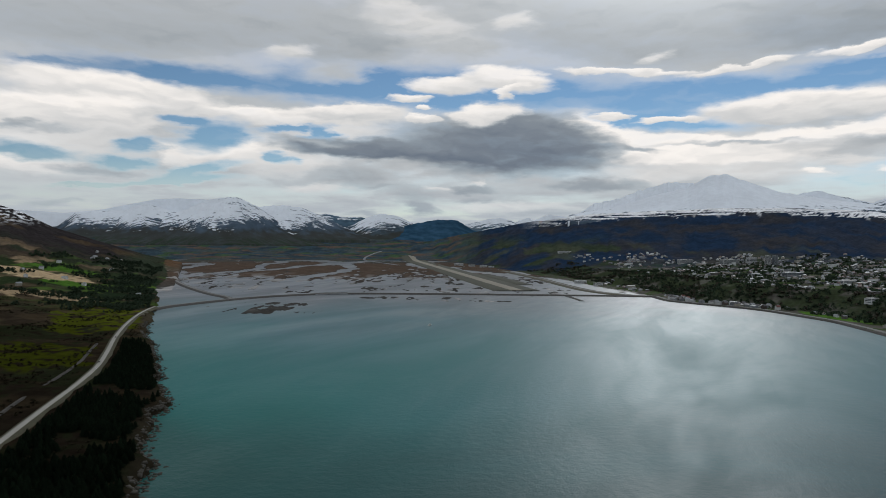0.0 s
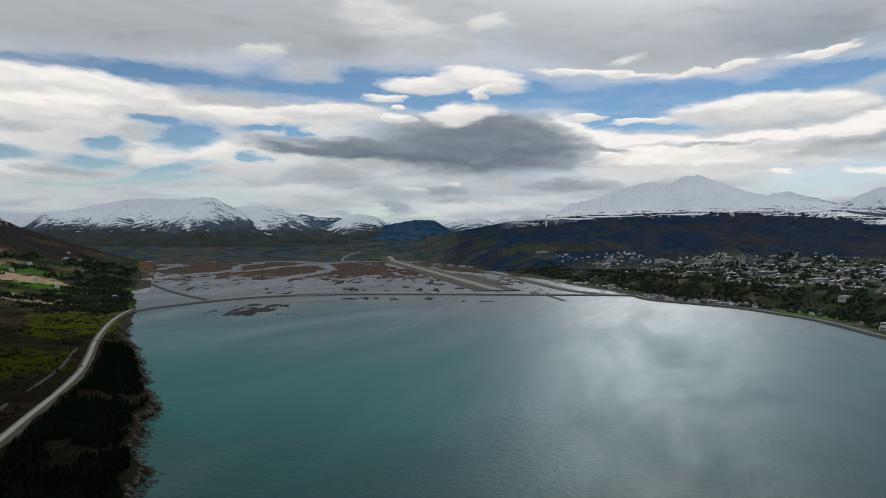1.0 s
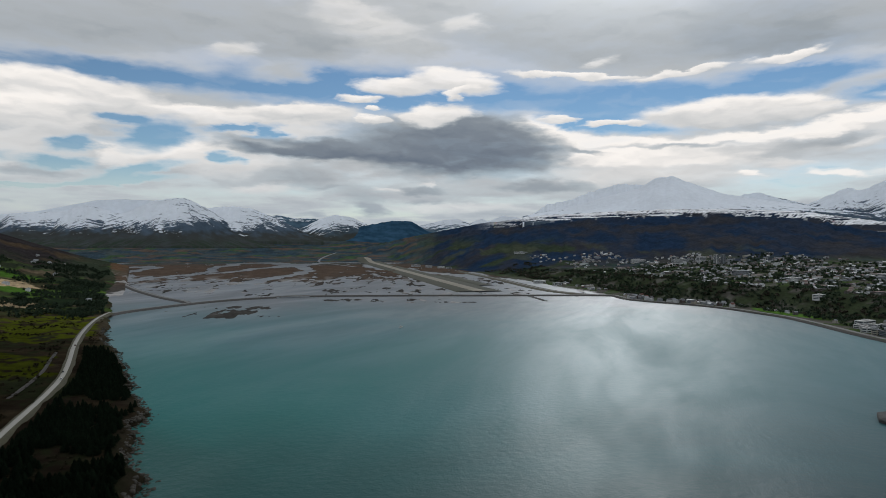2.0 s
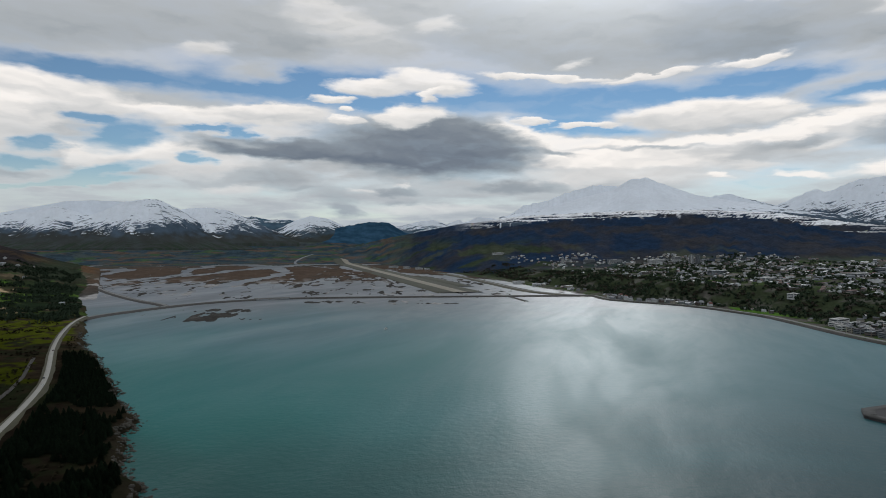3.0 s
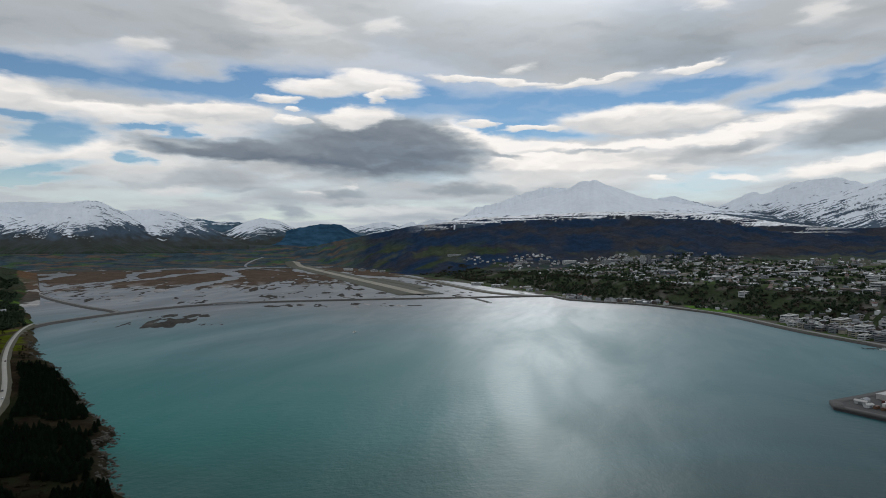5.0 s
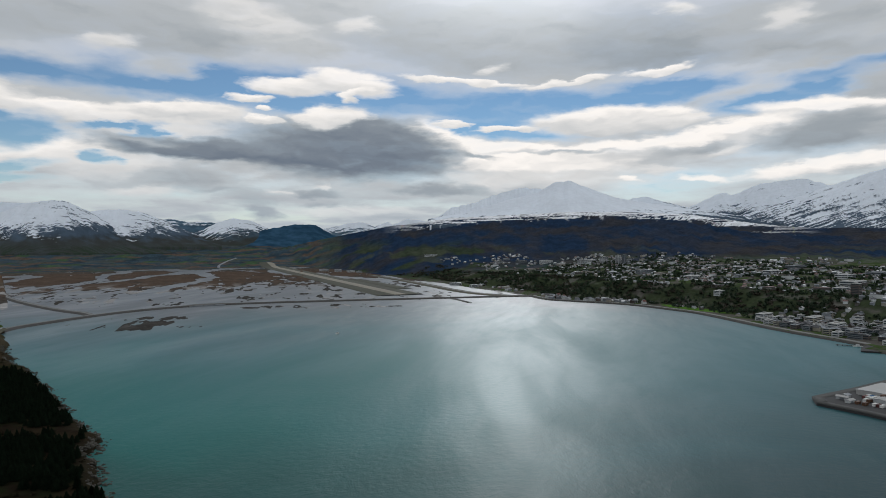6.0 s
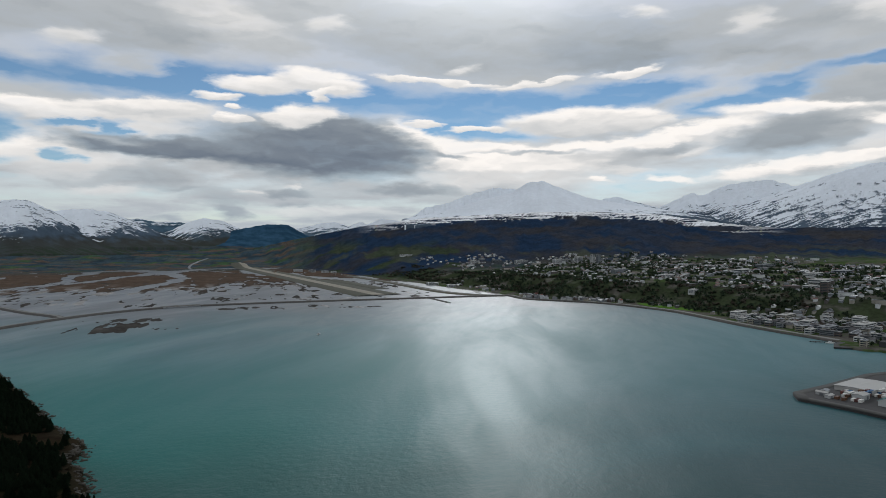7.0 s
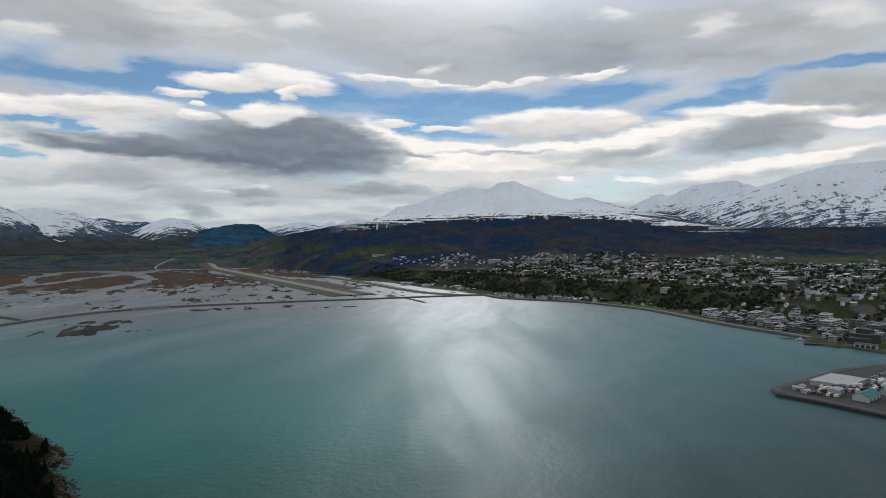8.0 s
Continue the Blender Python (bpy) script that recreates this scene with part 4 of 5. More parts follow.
for s0, s1, o0, o1 in ((0.10, 0.34, 62, 120),):
    k0, k1 = int(s0 * 119), int(s1 * 119)
    ribbon("airfield", runway_line[k0:k1], [(o0, -2.5), (o0 + 4, -0.3), (o1 - 4, -0.3), (o1, -2.5)], M_TURF, field_z, label="dark grassy apron beside the runway", category="airfield", kind="structure")
shore_line = smooth_line([(float(right_x(np.array(y))), y) for y in (730, 773, 849, 933, 1059, 1152, 1216, 1306, 1374, 1403, 1469, 1500, 1605)], 9)
ribbon("seawall", shore_line, [(-4.5, -2.5), (0.5, 2.6), (2.5, 2.9), (4, 2.6)], M_BANK, level(0), label="dark boulder seawall along the town shore", category="seawall", kind="structure")
ribbon("road", shore_line, [(8, 2.75), (8.3, 2.95), (18, 2.95), (18.3, 2.75)], M_ASPHALT, level(0), label="grey shore road in front of the town", category="road", kind="structure")

# ---- town ----
rng = random.Random(7)
WALLS = [material("white_render", (0.39, 0.405, 0.41), 0.85, grain=0.12, scale=0.5, spread=0.2), material("cream_render", (0.24, 0.225, 0.185), 0.85, grain=0.12, scale=0.5, spread=0.25),
         material("grey_cladding", (0.15, 0.165, 0.18), 0.8, grain=0.12, scale=0.5, spread=0.3), material("dark_timber", (0.075, 0.06, 0.052), 0.85, grain=0.2, scale=0.8, spread=0.4)]
ROOFS = [material("pale_metal_roof", (0.19, 0.205, 0.22), 0.45, grain=0.1, scale=0.5, spread=0.35), material("dark_roof", (0.07, 0.07, 0.075), 0.7, grain=0.15, scale=0.5, spread=0.4),
         material("red_roof", (0.11, 0.045, 0.035), 0.7, grain=0.15, scale=0.5, spread=0.4), material("teal_roof", (0.015, 0.17, 0.16), 0.6, grain=0.15, scale=0.5, spread=0.3)]
M_GLASS = material("window_glass", (0.03, 0.04, 0.05), 0.12)
M_WHITE = material("white_sheet_metal", (0.36, 0.36, 0.35), 0.5, grain=0.08, scale=0.3, spread=0.1)
WALL_WORD, ROOF_WORD = ("white", "cream", "grey", "dark timber"), ("pale metal", "dark", "red", "teal")


def ground_at(x, y):
    return float(land_z(np.array([x]), np.array([y]))[0])


def make_house(w, d, h, rise, wall, roof):
    ob = thing("house", f"{WALL_WORD[wall]} house with a {ROOF_WORD[roof]} pitched roof in the town", "house", "houses of the town")
    bm = box(bmesh.new(), -w / 2, w / 2, -d / 2, d / 2, -2.5, h)
    for y, flip in ((-d / 2, 1), (d / 2, -1)):
        tri = [bm.verts.new(c) for c in ((-w / 2, y, h), (w / 2, y, h), (0, y, h + rise))]
        bm.faces.new(tri[::flip])
    part("wall", bm, WALLS[wall], ob)
    top = part("roof", gable(bmesh.new(), w, d, h, rise), ROOFS[roof], ob)
    bm = bmesh.new()
    box(bm, w * 0.12, w * 0.12 + 0.7, -0.4, 0.4, h + rise * 0.3, h + rise + 0.8)
    part("chimney", bm, M_CONCRETE, top)
    return ob


def make_block(w, d, h, wall, roof_mat, label, name="apartment_block", floors=3, category="building"):
    """A flat-roofed block with rows of windows."""
    ob = thing(name, label, category)
    part("wall", box(bmesh.new(), -w / 2, w / 2, -d / 2, d / 2, -3, h), wall, ob)
    bm = box(bmesh.new(), -w / 2 - 0.3, w / 2 + 0.3, -d / 2 - 0.3, d / 2 + 0.3, h, h + 0.5)
    box(bm, -w * 0.1, w * 0.12, -d * 0.2, d * 0.2, h + 0.5, h + 2.4)
    part("roof", bm, roof_mat, ob)
    for k in range(floors):
        z0 = h * (k + 0.3) / floors
        z1 = z0 + h / floors * 0.45
        for sg in (-1, 1):
            part("window_band", box(bmesh.new(), sg * w / 2 - 0.06, sg * w / 2 + 0.06, -d / 2 + 1.2, d / 2 - 1.2, z0, z1), M_GLASS, ob)
            part("window_band", box(bmesh.new(), -w / 2 + 1.2, w / 2 - 1.2, sg * d / 2 - 0.06, sg * d / 2 + 0.06, z0, z1), M_GLASS, ob)
    return ob


sizes = [(8, 11, 5.2, 2.8), (9, 14, 4.2, 2.4), (7.5, 9.5, 6.2, 3.2)]
combos = [(0, 0), (0, 1), (0, 2), (1, 0), (2, 0), (1, 1), (2, 1), (0, 0), (3, 1), (0, 1), (2, 0), (0, 0)]
models = []
for i, (wc, rc) in enumerate(combos):
    models.append(make_house(*sizes[i % 3], wc, rc))
spots, far_spots = [], []


def try_spot(x, y, turn, out):
    out.append((x, y, ground_at(x, y), turn))


# the row along the shore under the bluff
for y in np.arange(1130, 1580, 15):
    for k in range(3):
        dr = 26 + k * 17 + rng.uniform(-4, 4)
        if rng.random() < (0.85 if 1330 < y < 1560 else 0.28) - 0.12 * k and not (1110 < y < 1300 and k < 2):
            try_spot(float(right_x(np.array(y))) + dr, y + rng.uniform(-4, 4), rng.choice((0, 90)) + rng.uniform(-12, 12) + 20, spots)
# lower town by the harbour and the terraces above the bluff
u = np.array((math.cos(radians(24)), math.sin(radians(24))))
v = np.array((-u[1], u[0]))
for i in range(-14, 84):
    for j in range(-28, 84):
        x, y = np.array((700.0, 640.0)) + u * (i * 17) + v * (j * 21) + np.array((rng.uniform(-5, 5), rng.uniform(-5, 5)))
        dr = x - float(right_x(np.array(y)))
        if y < 575 or dr < 45 or y > 2300 or dr > 1050:
            continue
        off = float(np.interp(y, [450, 700, 900, 1050, 1500, 2700], [420, 330, 170, 90, 75, 60]))
        if off - 15 < dr < off + 150 and y > 1040:
            continue
        keep = 0.50 + 1.1 * float(fbm(x / 130, y / 130, 3, 501))
        keep *= 1 if y < 1500 else 0.55
        if i % 5 == 0 or j % 6 == 0 or rng.random() > keep:
            continue
        (spots if math.hypot(x + 67, y - 14) < 1330 else far_spots).append((x, y, ground_at(x, y), 24 + rng.choice((0, 90)) + rng.uniform(-6, 6)))
rng.shuffle(spots)
far_spots += spots[285:]
for k, (x, y, z, turn) in enumerate(spots[:285]):
    m = pose(x, y, z, 0, 0, turn)
    if k < len(models):
        models[k].matrix_basis = m
    else:
        copy_thing(models[k % len(models)], m)


def house_stuff(rows, name, label):
    """Small far houses, walls and roofs of many tints, joined."""
    vw, fw, vr, fr, cw, cr = [], [], [], [], [], []
    tint_w = [(0.50, 0.52, 0.53), (0.26, 0.25, 0.22), (0.17, 0.19, 0.21), (0.08, 0.075, 0.07)]
    tint_r = [(0.25, 0.27, 0.29), (0.06, 0.066, 0.075), (0.12, 0.06, 0.055), (0.60, 0.61, 0.62), (0.11, 0.12, 0.135), (0.16, 0.175, 0.195)]
    for x, y, z, turn in rows:
        w, d, h, rise = rng.uniform(5, 8), rng.uniform(7, 11), rng.uniform(3, 5.5), rng.uniform(1, 2.5)
        if rng.random() < 0.06:
            w, d, h, rise = rng.uniform(10, 16), rng.uniform(18, 40), rng.uniform(4.5, 8), 0.6
        a = radians(turn)
        rot = lambda px, py, pz: (x + px * math.cos(a) - py * math.sin(a), y + px * math.sin(a) + py * math.cos(a), z + pz)
        n = len(vw)
        vw += [rot(sx * w / 2, sy * d / 2, zz) for zz in (-3, h) for sx, sy in ((-1, -1), (1, -1), (1, 1), (-1, 1))]
        fw += [(n, n + 1, n + 5, n + 4), (n + 1, n + 2, n + 6, n + 5), (n + 2, n + 3, n + 7, n + 6), (n + 3, n, n + 4, n + 7)]
        cw += [rng.choice(tint_w)] * 8
        n = len(vr)
        vr += [rot(sx * (w / 2 + 0.4), sy * (d / 2 + 0.4), zz) for sy in (-1, 1) for sx, zz in ((-1, h - 0.2), (0, h + rise), (1, h - 0.2))]
        fr += [(n, n + 1, n + 4, n + 3), (n + 1, n + 2, n + 5, n + 4), (n, n + 2, n + 1, n + 1), (n + 3, n + 4, n + 5, n + 5)]
        cr += [rng.choice(tint_r)] * 6
    walls = mesh_from(name, vw, fw, M_TINT, False, np.array(cw), kind="stuff", label=label, category="houses")
    fr = [f for f in fr if len(set(f)) == 4]
    roofs = mesh_from("roofs", vr, fr, M_TINT, False, np.array(cr), kind="")
    roofs.parent = walls
    return walls


M_TINT = material("painted_house", (0.5, 0.5, 0.5), 0.7, grain=0.12, scale=0.4, attribute="cover")
for x, y, n, sx, sy in ((1090, 2330, 90, 150, 130), (820, 2560, 90, 130, 170), (1500, 1750, 110, 260, 130), (1750, 1250, 90, 160, 220), (640, 2750, 16, 50, 90), (560, 1900, 14, 20, 200), (1250, 2050, 90, 220, 110), (1350, 1250, 170, 320, 260), (1150, 1650, 110, 220, 200)):
    for _ in range(n):
        px, py = x + rng.uniform(-sx, sx), y + rng.uniform(-sy, sy)
        far_spots.append((px, py, ground_at(px, py), 24 + rng.choice((0, 90))))
house_stuff(far_spots, "distant_houses", "hundreds of small white and grey houses on the terrace above the fjord")

# larger buildings that stand out
RIDGE = [
    ((1085, 2300), 90, 18, 15, 0, "long white hospital block with dark window rows", "hospital", 4, 20), ((1140, 2255), 34, 16, 24, 0, "white hospital wing beside the long block", "hospital", 5, 20),
    ((1165, 2190), 14, 14, 34, 0, "pale apartment tower at the terrace's edge", "apartment_tower", 9, 20), ((1185, 2180), 13, 13, 34, 2, "grey apartment tower beside its twin", "apartment_tower", 9, 20),
    ((960, 2420), 60, 14, 12, 0, "white terrace block on the ridge", "apartment_block", 3, 10), ((880, 2500), 48, 13, 12, 2, "grey terrace block on the ridge", "apartment_block", 3, 10), ((800, 2560), 44, 13, 10, 0, "pale terrace block on the ridge", "apartment_block", 3, 8),
    ((1010, 1760), 60, 20, 11, 2, "grey school building with flat roof above the wooded bluff", "school", 3, 15), ((880, 1250), 30, 14, 9, 0, "white three-storey house under the trees", "apartment_block", 3, 30),
]
WATERFRONT = [
    ((790, 1010), 40, 15, 11, 0, "white office building on the shore street", "office_building", 3, 24), ((830, 935), 46, 16, 12, 1, "cream hotel near the waterfront", "hotel", 4, 24), ((800, 860), 36, 16, 11, 0, "white waterfront office building", "office_building", 3, 24),
    ((775, 800), 44, 16, 10, 2, "grey commercial building by the harbour", "office_building", 3, 20), ((840, 790), 52, 18, 13, 0, "white commercial block with window rows", "office_building", 4, 20), ((905, 850), 34, 18, 14, 0, "white square block in the town centre", "office_building", 4, 30),
    ((870, 730), 48, 17, 12, 2, "grey commercial block near the quay", "office_building", 4, 14), ((945, 760), 30, 15, 15, 1, "cream apartment block near the centre", "apartment_block", 5, 24), ((900, 660), 50, 20, 9, 0, "white low commercial hall near the quay", "hall", 2, 12),
]
TERRACE = [
    ((1010, 1010), 16, 15, 26, 3, "brown apartment tower among trees", "apartment_tower", 8, 24), ((1060, 1090), 44, 20, 9, 0, "pale school wing on the terrace", "school", 3, 24), ((1180, 1170), 70, 34, 11, 0, "wide bright-roofed sports hall", "sports_hall", 2, 24),
    ((1290, 1290), 60, 30, 9, 0, "white industrial hall on the terrace", "hall", 2, 24), ((1420, 1310), 70, 30, 9, 2, "grey industrial hall with a long roof", "hall", 2, 24), ((1500, 1180), 80, 30, 9, 3, "long dark industrial hall on the terrace", "hall", 2, 24),
    ((1360, 1010), 60, 26, 9, 0, "white industrial hall at the town's edge", "hall", 2, 24), ((1250, 900), 60, 22, 9, 0, "white school hall among houses", "school", 2, 24), ((1110, 860), 50, 20, 10, 1, "cream school building among houses", "school", 3, 24),
    ((1240, 1480), 70, 24, 9, 0, "white hall at the terrace's far edge", "hall", 2, 24), ((1400, 1560), 90, 26, 9, 2, "grey hall at the foot of the moor", "hall", 2, 24), ((980, 1480), 50, 18, 9, 0, "white college building above the bluff", "school", 3, 24),
]
for (x, y), w, d, h, wc, label, name, floors, turn in RIDGE + WATERFRONT + TERRACE:
    b = make_block(w, d, h, WALLS[wc], M_WHITE if wc != 2 else ROOFS[0], label, name, floors)
    b.matrix_basis = pose(x, y, ground_at(x, y), 0, 0, turn)

# the close-built centre behind the waterfront
CENTRE = [("white", 0), ("cream", 1), ("grey", 2), ("white", 0), ("dark timber", 3)]
centre = [make_block(w, d, h, WALLS[k], (M_WHITE, ROOFS[0], ROOFS[1])[i % 3], f"{word} town-centre building with window bands", "town_building", f)
          for i, ((word, k), w, d, h, f) in enumerate(zip(CENTRE, (16, 12, 20, 11, 13), (10, 9, 11, 9, 10), (7, 9, 8, 6, 7), (2, 3, 3, 2, 2)))]
count = 0
for i in range(0, 17):
    for j in range(0, 20):
        x, y = np.array((715.0, 600.0)) + u * (i * 19) + v * (j * 19) + np.array((rng.uniform(-5, 5), rng.uniform(-5, 5)))
        dr = x - float(right_x(np.array(y)))
        if dr < 28 or y > 1010 or y < 590 or dr > 330 or rng.random() < 0.42 + 0.0012 * dr or math.hypot(x - 745, y - 668) < 45:
            continue
        m = pose(x, y, ground_at(x, y), 0, 0, 24 + rng.choice((0, 90)))
        if count < 5:
            centre[count].matrix_basis = m
        else:
            tagged(copy_thing(centre[rng.randrange(5)], m), group="buildings of the town centre")
        count += 1

# airport sheds and farms
for x, y, w, d, h, label, name in ((85, 3240, 46, 24, 9, "white airport terminal beside the runway", "airport_terminal"), (150, 3160, 30, 24, 10, "white aircraft hangar beside the runway", "hangar"), (205, 3070, 34, 20, 8, "grey airport shed beside the runway", "shed"), (240, 3020, 26, 16, 7, "pale airport shed beside the runway", "shed"),
                                   (598, 2996, 70, 14, 7, "white farm building on the green slope", "farm_building"), (470, 2080, 40, 16, 7, "white shore warehouse by the lagoon", "warehouse"), (500, 1960, 26, 14, 7, "pale shed by the lagoon road", "shed")):
    b = make_block(w, d, h, WALLS[0], ROOFS[0], label, name, 2)
    b.matrix_basis = pose(x, y, max(ground_at(x, y), 1.5), 0, 0, 10)
for k, (x, y) in enumerate(((-1177, 2144), (-1150, 2190), (-1215, 2120), (-1240, 2180), (-699, 1404), (-1061, 1543), (-1010, 1480), (-965, 1560), (-1090, 1660), (-930, 1340), (-880, 1500), (-780, 1020), (-760, 985), (-790, 1060), (-1130, 1800), (-1030, 1900), (-1300, 2300), (-985, 1260))):
    h = copy_thing(models[(0, 3, 0, 7)[k % 4]], pose(x, y, ground_at(x, y), 0, 0, 37 * k))
    tagged(h, "white farmhouse with a metal roof on the open slope", "house", "farmhouses on the slope")

# ---- harbour quay ----
M_QUAYWALL = material("wet_quay_wall", (0.02, 0.02, 0.021), 0.8, grain=0.3, scale=0.4, bump=0.05)
M_YARD = material("yard_asphalt", (0.035, 0.035, 0.037), 0.9, grain=0.3, scale=0.15, bump=0.03)
M_COPING = material("quay_concrete", (0.052, 0.052, 0.05), 0.9, grain=0.25, scale=0.3, bump=0.03)
quay_line = [(600, 545), (530, 541), (444, 515), (385, 500), (371, 481), (384, 442), (395, 394), (412, 300), (425, 230)]
quay = thing("quay", "concrete quay with dark sheet-pile wall at the harbour point", "quay")
tagged(quay, kind="structure")
q = np.array([(a + (b - a) * s) for a, b in zip(np.array(quay_line[:-1], float), np.array(quay_line[1:], float)) for s in np.linspace(0, 1, 6)[:-1]] + [np.array(quay_line[-1], float)])
ribbon("quay_wall", q, [(0.8, -3), (0.6, 2.4), (-0.4, 2.4)], M_QUAYWALL, level(0), quay, kind="")
ribbon("coping", q, [(0.9, 2.2), (0.9, 3.0), (-9, 3.0), (-9.2, 2.6)], M_COPING, level(0), quay, kind="")
bm = bmesh.new()
inner = [(600, 541), (528, 533), (444, 508), (391, 494), (380, 480), (393, 442), (404, 394), (421, 300), (434, 230), (640, 230)]
bm.faces.new([bm.verts.new((x, y, 2.9)) for x, y in inner])
bmesh.ops.recalc_face_normals(bm, faces=bm.faces)
if bm.faces[:][0].normal.z < 0:
    bmesh.ops.reverse_faces(bm, faces=bm.faces)
part("yard", bm, M_YARD, quay, "dark asphalt harbour yard")


def make_shed(w, d, h, rise, wall, roof, label, name="shed"):
    ob = thing(name, label, "building")
    bm = box(bmesh.new(), -w / 2, w / 2, -d / 2, d / 2, 0, h)
    for y, flip in ((-d / 2, 1), (d / 2, -1)):
        bm.faces.new([bm.verts.new(c) for c in ((-w / 2, y, h), (w / 2, y, h), (0, y, h + rise))][::flip])
    part("wall", bm, wall, ob)
    part("roof", gable(bmesh.new(), w, d, h, rise, 0.5), roof, ob)
    for k in range(int(d / 9)):
        y = -d / 2 + 5 + k * 9
        part("door", box(bmesh.new(), -w / 2 - 0.08, -w / 2, y - 1.8, y + 1.8, 0, min(4.0, h * 0.7)), WALLS[2], ob)
    return ob


def make_container(mat, word):
    ob = thing("container", f"{word} steel shipping container on the quay", "container", "containers on the quay")
    part("box", box(bmesh.new(), -3.05, 3.05, -1.22, 1.22, 0.15, 2.6), mat, ob)
    bm = bmesh.new()
    for x in np.arange(-2.9, 2.95, 0.4):
        box(bm, x, x + 0.18, -1.27, 1.27, 0.25, 2.5)
    part("corrugation", bm, mat, ob)
    for sx in (-1, 1):
        for sy in (-1, 1):
            part("corner_post", box(bmesh.new(), sx * 3.05 - 0.1, sx * 3.05 + 0.1, sy * 1.22 - 0.1, sy * 1.22 + 0.1, 0, 2.68), mat, ob)
    return ob


QZ = 2.9
quay_turn = 17
store = make_shed(33, 52, 4.6, 0.7, M_WHITE, M_WHITE, "large flat-roofed white cold store on the harbour quay", "warehouse")
store.matrix_basis = pose(463, 489, QZ, 0, 0, quay_turn - 90)
for (x, y), w, d, h, rise, wall, roof, turn, label in (
        ((403, 484), 6, 12, 3.5, 1, WALLS[0], M_WHITE, 20, "small white shed at the quay's corner"), ((412, 489), 6, 10, 3.5, 1, WALLS[0], ROOFS[0], 110, "white shed beside the cold store"),
        ((400, 474), 5, 11, 3, 0.8, WALLS[0], M_WHITE, 105, "low white shed near the quay's edge"), ((423, 461), 11, 17, 6, 1, WALLS[0], M_WHITE, 107, "white and blue harbour building"),
        ((431, 437), 15, 34, 6, 3, WALLS[0], ROOFS[3], 107, "white harbour hall with a teal pitched roof"), ((470, 441), 13, 26, 6, 2.5, WALLS[0], ROOFS[3], 107, "harbour hall with a teal roof"),
        ((446, 415), 15, 40, 7, 2, WALLS[0], ROOFS[0], 107, "long harbour hall with a metal roof"), ((500, 430), 18, 44, 8, 2, WALLS[2], ROOFS[1], 107, "grey harbour store with a dark roof"),
        ((545, 470), 20, 50, 8, 2, WALLS[0], M_WHITE, 107, "long white harbour store behind the yard"), ((600, 500), 22, 40, 8, 2, WALLS[1], M_WHITE, 107, "cream harbour store behind the yard"), ((560, 410), 22, 50, 9, 2, WALLS[2], ROOFS[0], 107, "grey harbour hall behind the yard")):
    make_shed(w * 0.85, d * 0.85, h * 0.8, rise, wall, roof, label).matrix_basis = pose(x, y, QZ, 0, 0, turn)
paints = [(material("red_paint", (0.085, 0.024, 0.02), 0.55, grain=0.2, scale=1.0, spread=0.3), "red"), (material("blue_paint", (0.03, 0.10, 0.22), 0.55, grain=0.2, scale=1.0, spread=0.3), "blue"),
          (material("white_paint", (0.6, 0.6, 0.58), 0.55, grain=0.15, scale=1.0, spread=0.2), "white"), (material("orange_paint", (0.10, 0.05, 0.028), 0.55, grain=0.2, scale=1.0, spread=0.3), "rust-orange")]
boxes = [make_container(m, w) for m, w in paints]
k = 0
for cx, cy, nx, ny, high in ((438, 466, 2, 4, 2), (447, 457, 3, 3, 1), (458, 462, 2, 4, 2), (412, 452, 1, 4, 1), (428, 476, 2, 3, 1), (450, 446, 2, 2, 1), (404, 462, 1, 3, 1), (497, 470, 3, 3, 2), (470, 458, 3, 2, 1), (485, 455, 2, 3, 2), (418, 470, 1, 2, 1)):
    for i in range(nx):
        for j in range(ny):
            if rng.random() < 0.2:
                continue
            for s in range(high if rng.random() < 0.6 else 1):
                c = Vector((cx, cy, 0)) + Matrix.Rotation(radians(quay_turn), 3, "Z") @ Vector((i * 7.0, j * 3.0, 0))
                m = pose(c.x, c.y, QZ + s * 2.7, 0, 0, quay_turn)
                src = boxes[(0, 2, 2, 1, 2, 3, 2)[(k * 5 + i + j) % 7]]
                if k < 4:
                    boxes[k].matrix_basis = m
                else:
                    copy_thing(src, m)
                k += 1


def make_car(mat, word):
    ob = thing("car", f"{word} car", "car", "cars")
    bm = box(bmesh.new(), -0.88, 0.88, -2.2, 2.2, 0.3, 0.85)
    top = [(-0.8, -1.9, 0.85), (0.8, -1.9, 0.85), (0.8, 1.0, 0.85), (-0.8, 1.0, 0.85), (-0.65, -1.5, 1.45), (0.65, -1.5, 1.45), (0.65, 0.3, 1.45), (-0.65, 0.3, 1.45)]
    part("body", bm, mat, ob)
    bm = bmesh.new()
    vs = [bm.verts.new(c) for c in top]
    for f in ((4, 5, 6, 7), (0, 1, 5, 4), (1, 2, 6, 5), (2, 3, 7, 6), (3, 0, 4, 7)):
        bm.faces.new([vs[i] for i in f])
    part("cabin", bm, M_GLASS, ob)
    part("roof", box(bmesh.new(), -0.64, 0.64, -1.48, 0.28, 1.44, 1.5), mat, ob)
    for sx in (-0.8, 0.8):
        for y in (-1.4, 1.4):
            bm = bmesh.new()
            bmesh.ops.create_cone(bm, segments=10, radius1=0.32, radius2=0.32, depth=0.22, cap_ends=True, matrix=Matrix.Translation((sx, y, 0.32)) @ Matrix.Rotation(radians(90), 4, "Y"))
            part("wheel", bm, M_QUAYWALL, ob)
    return ob


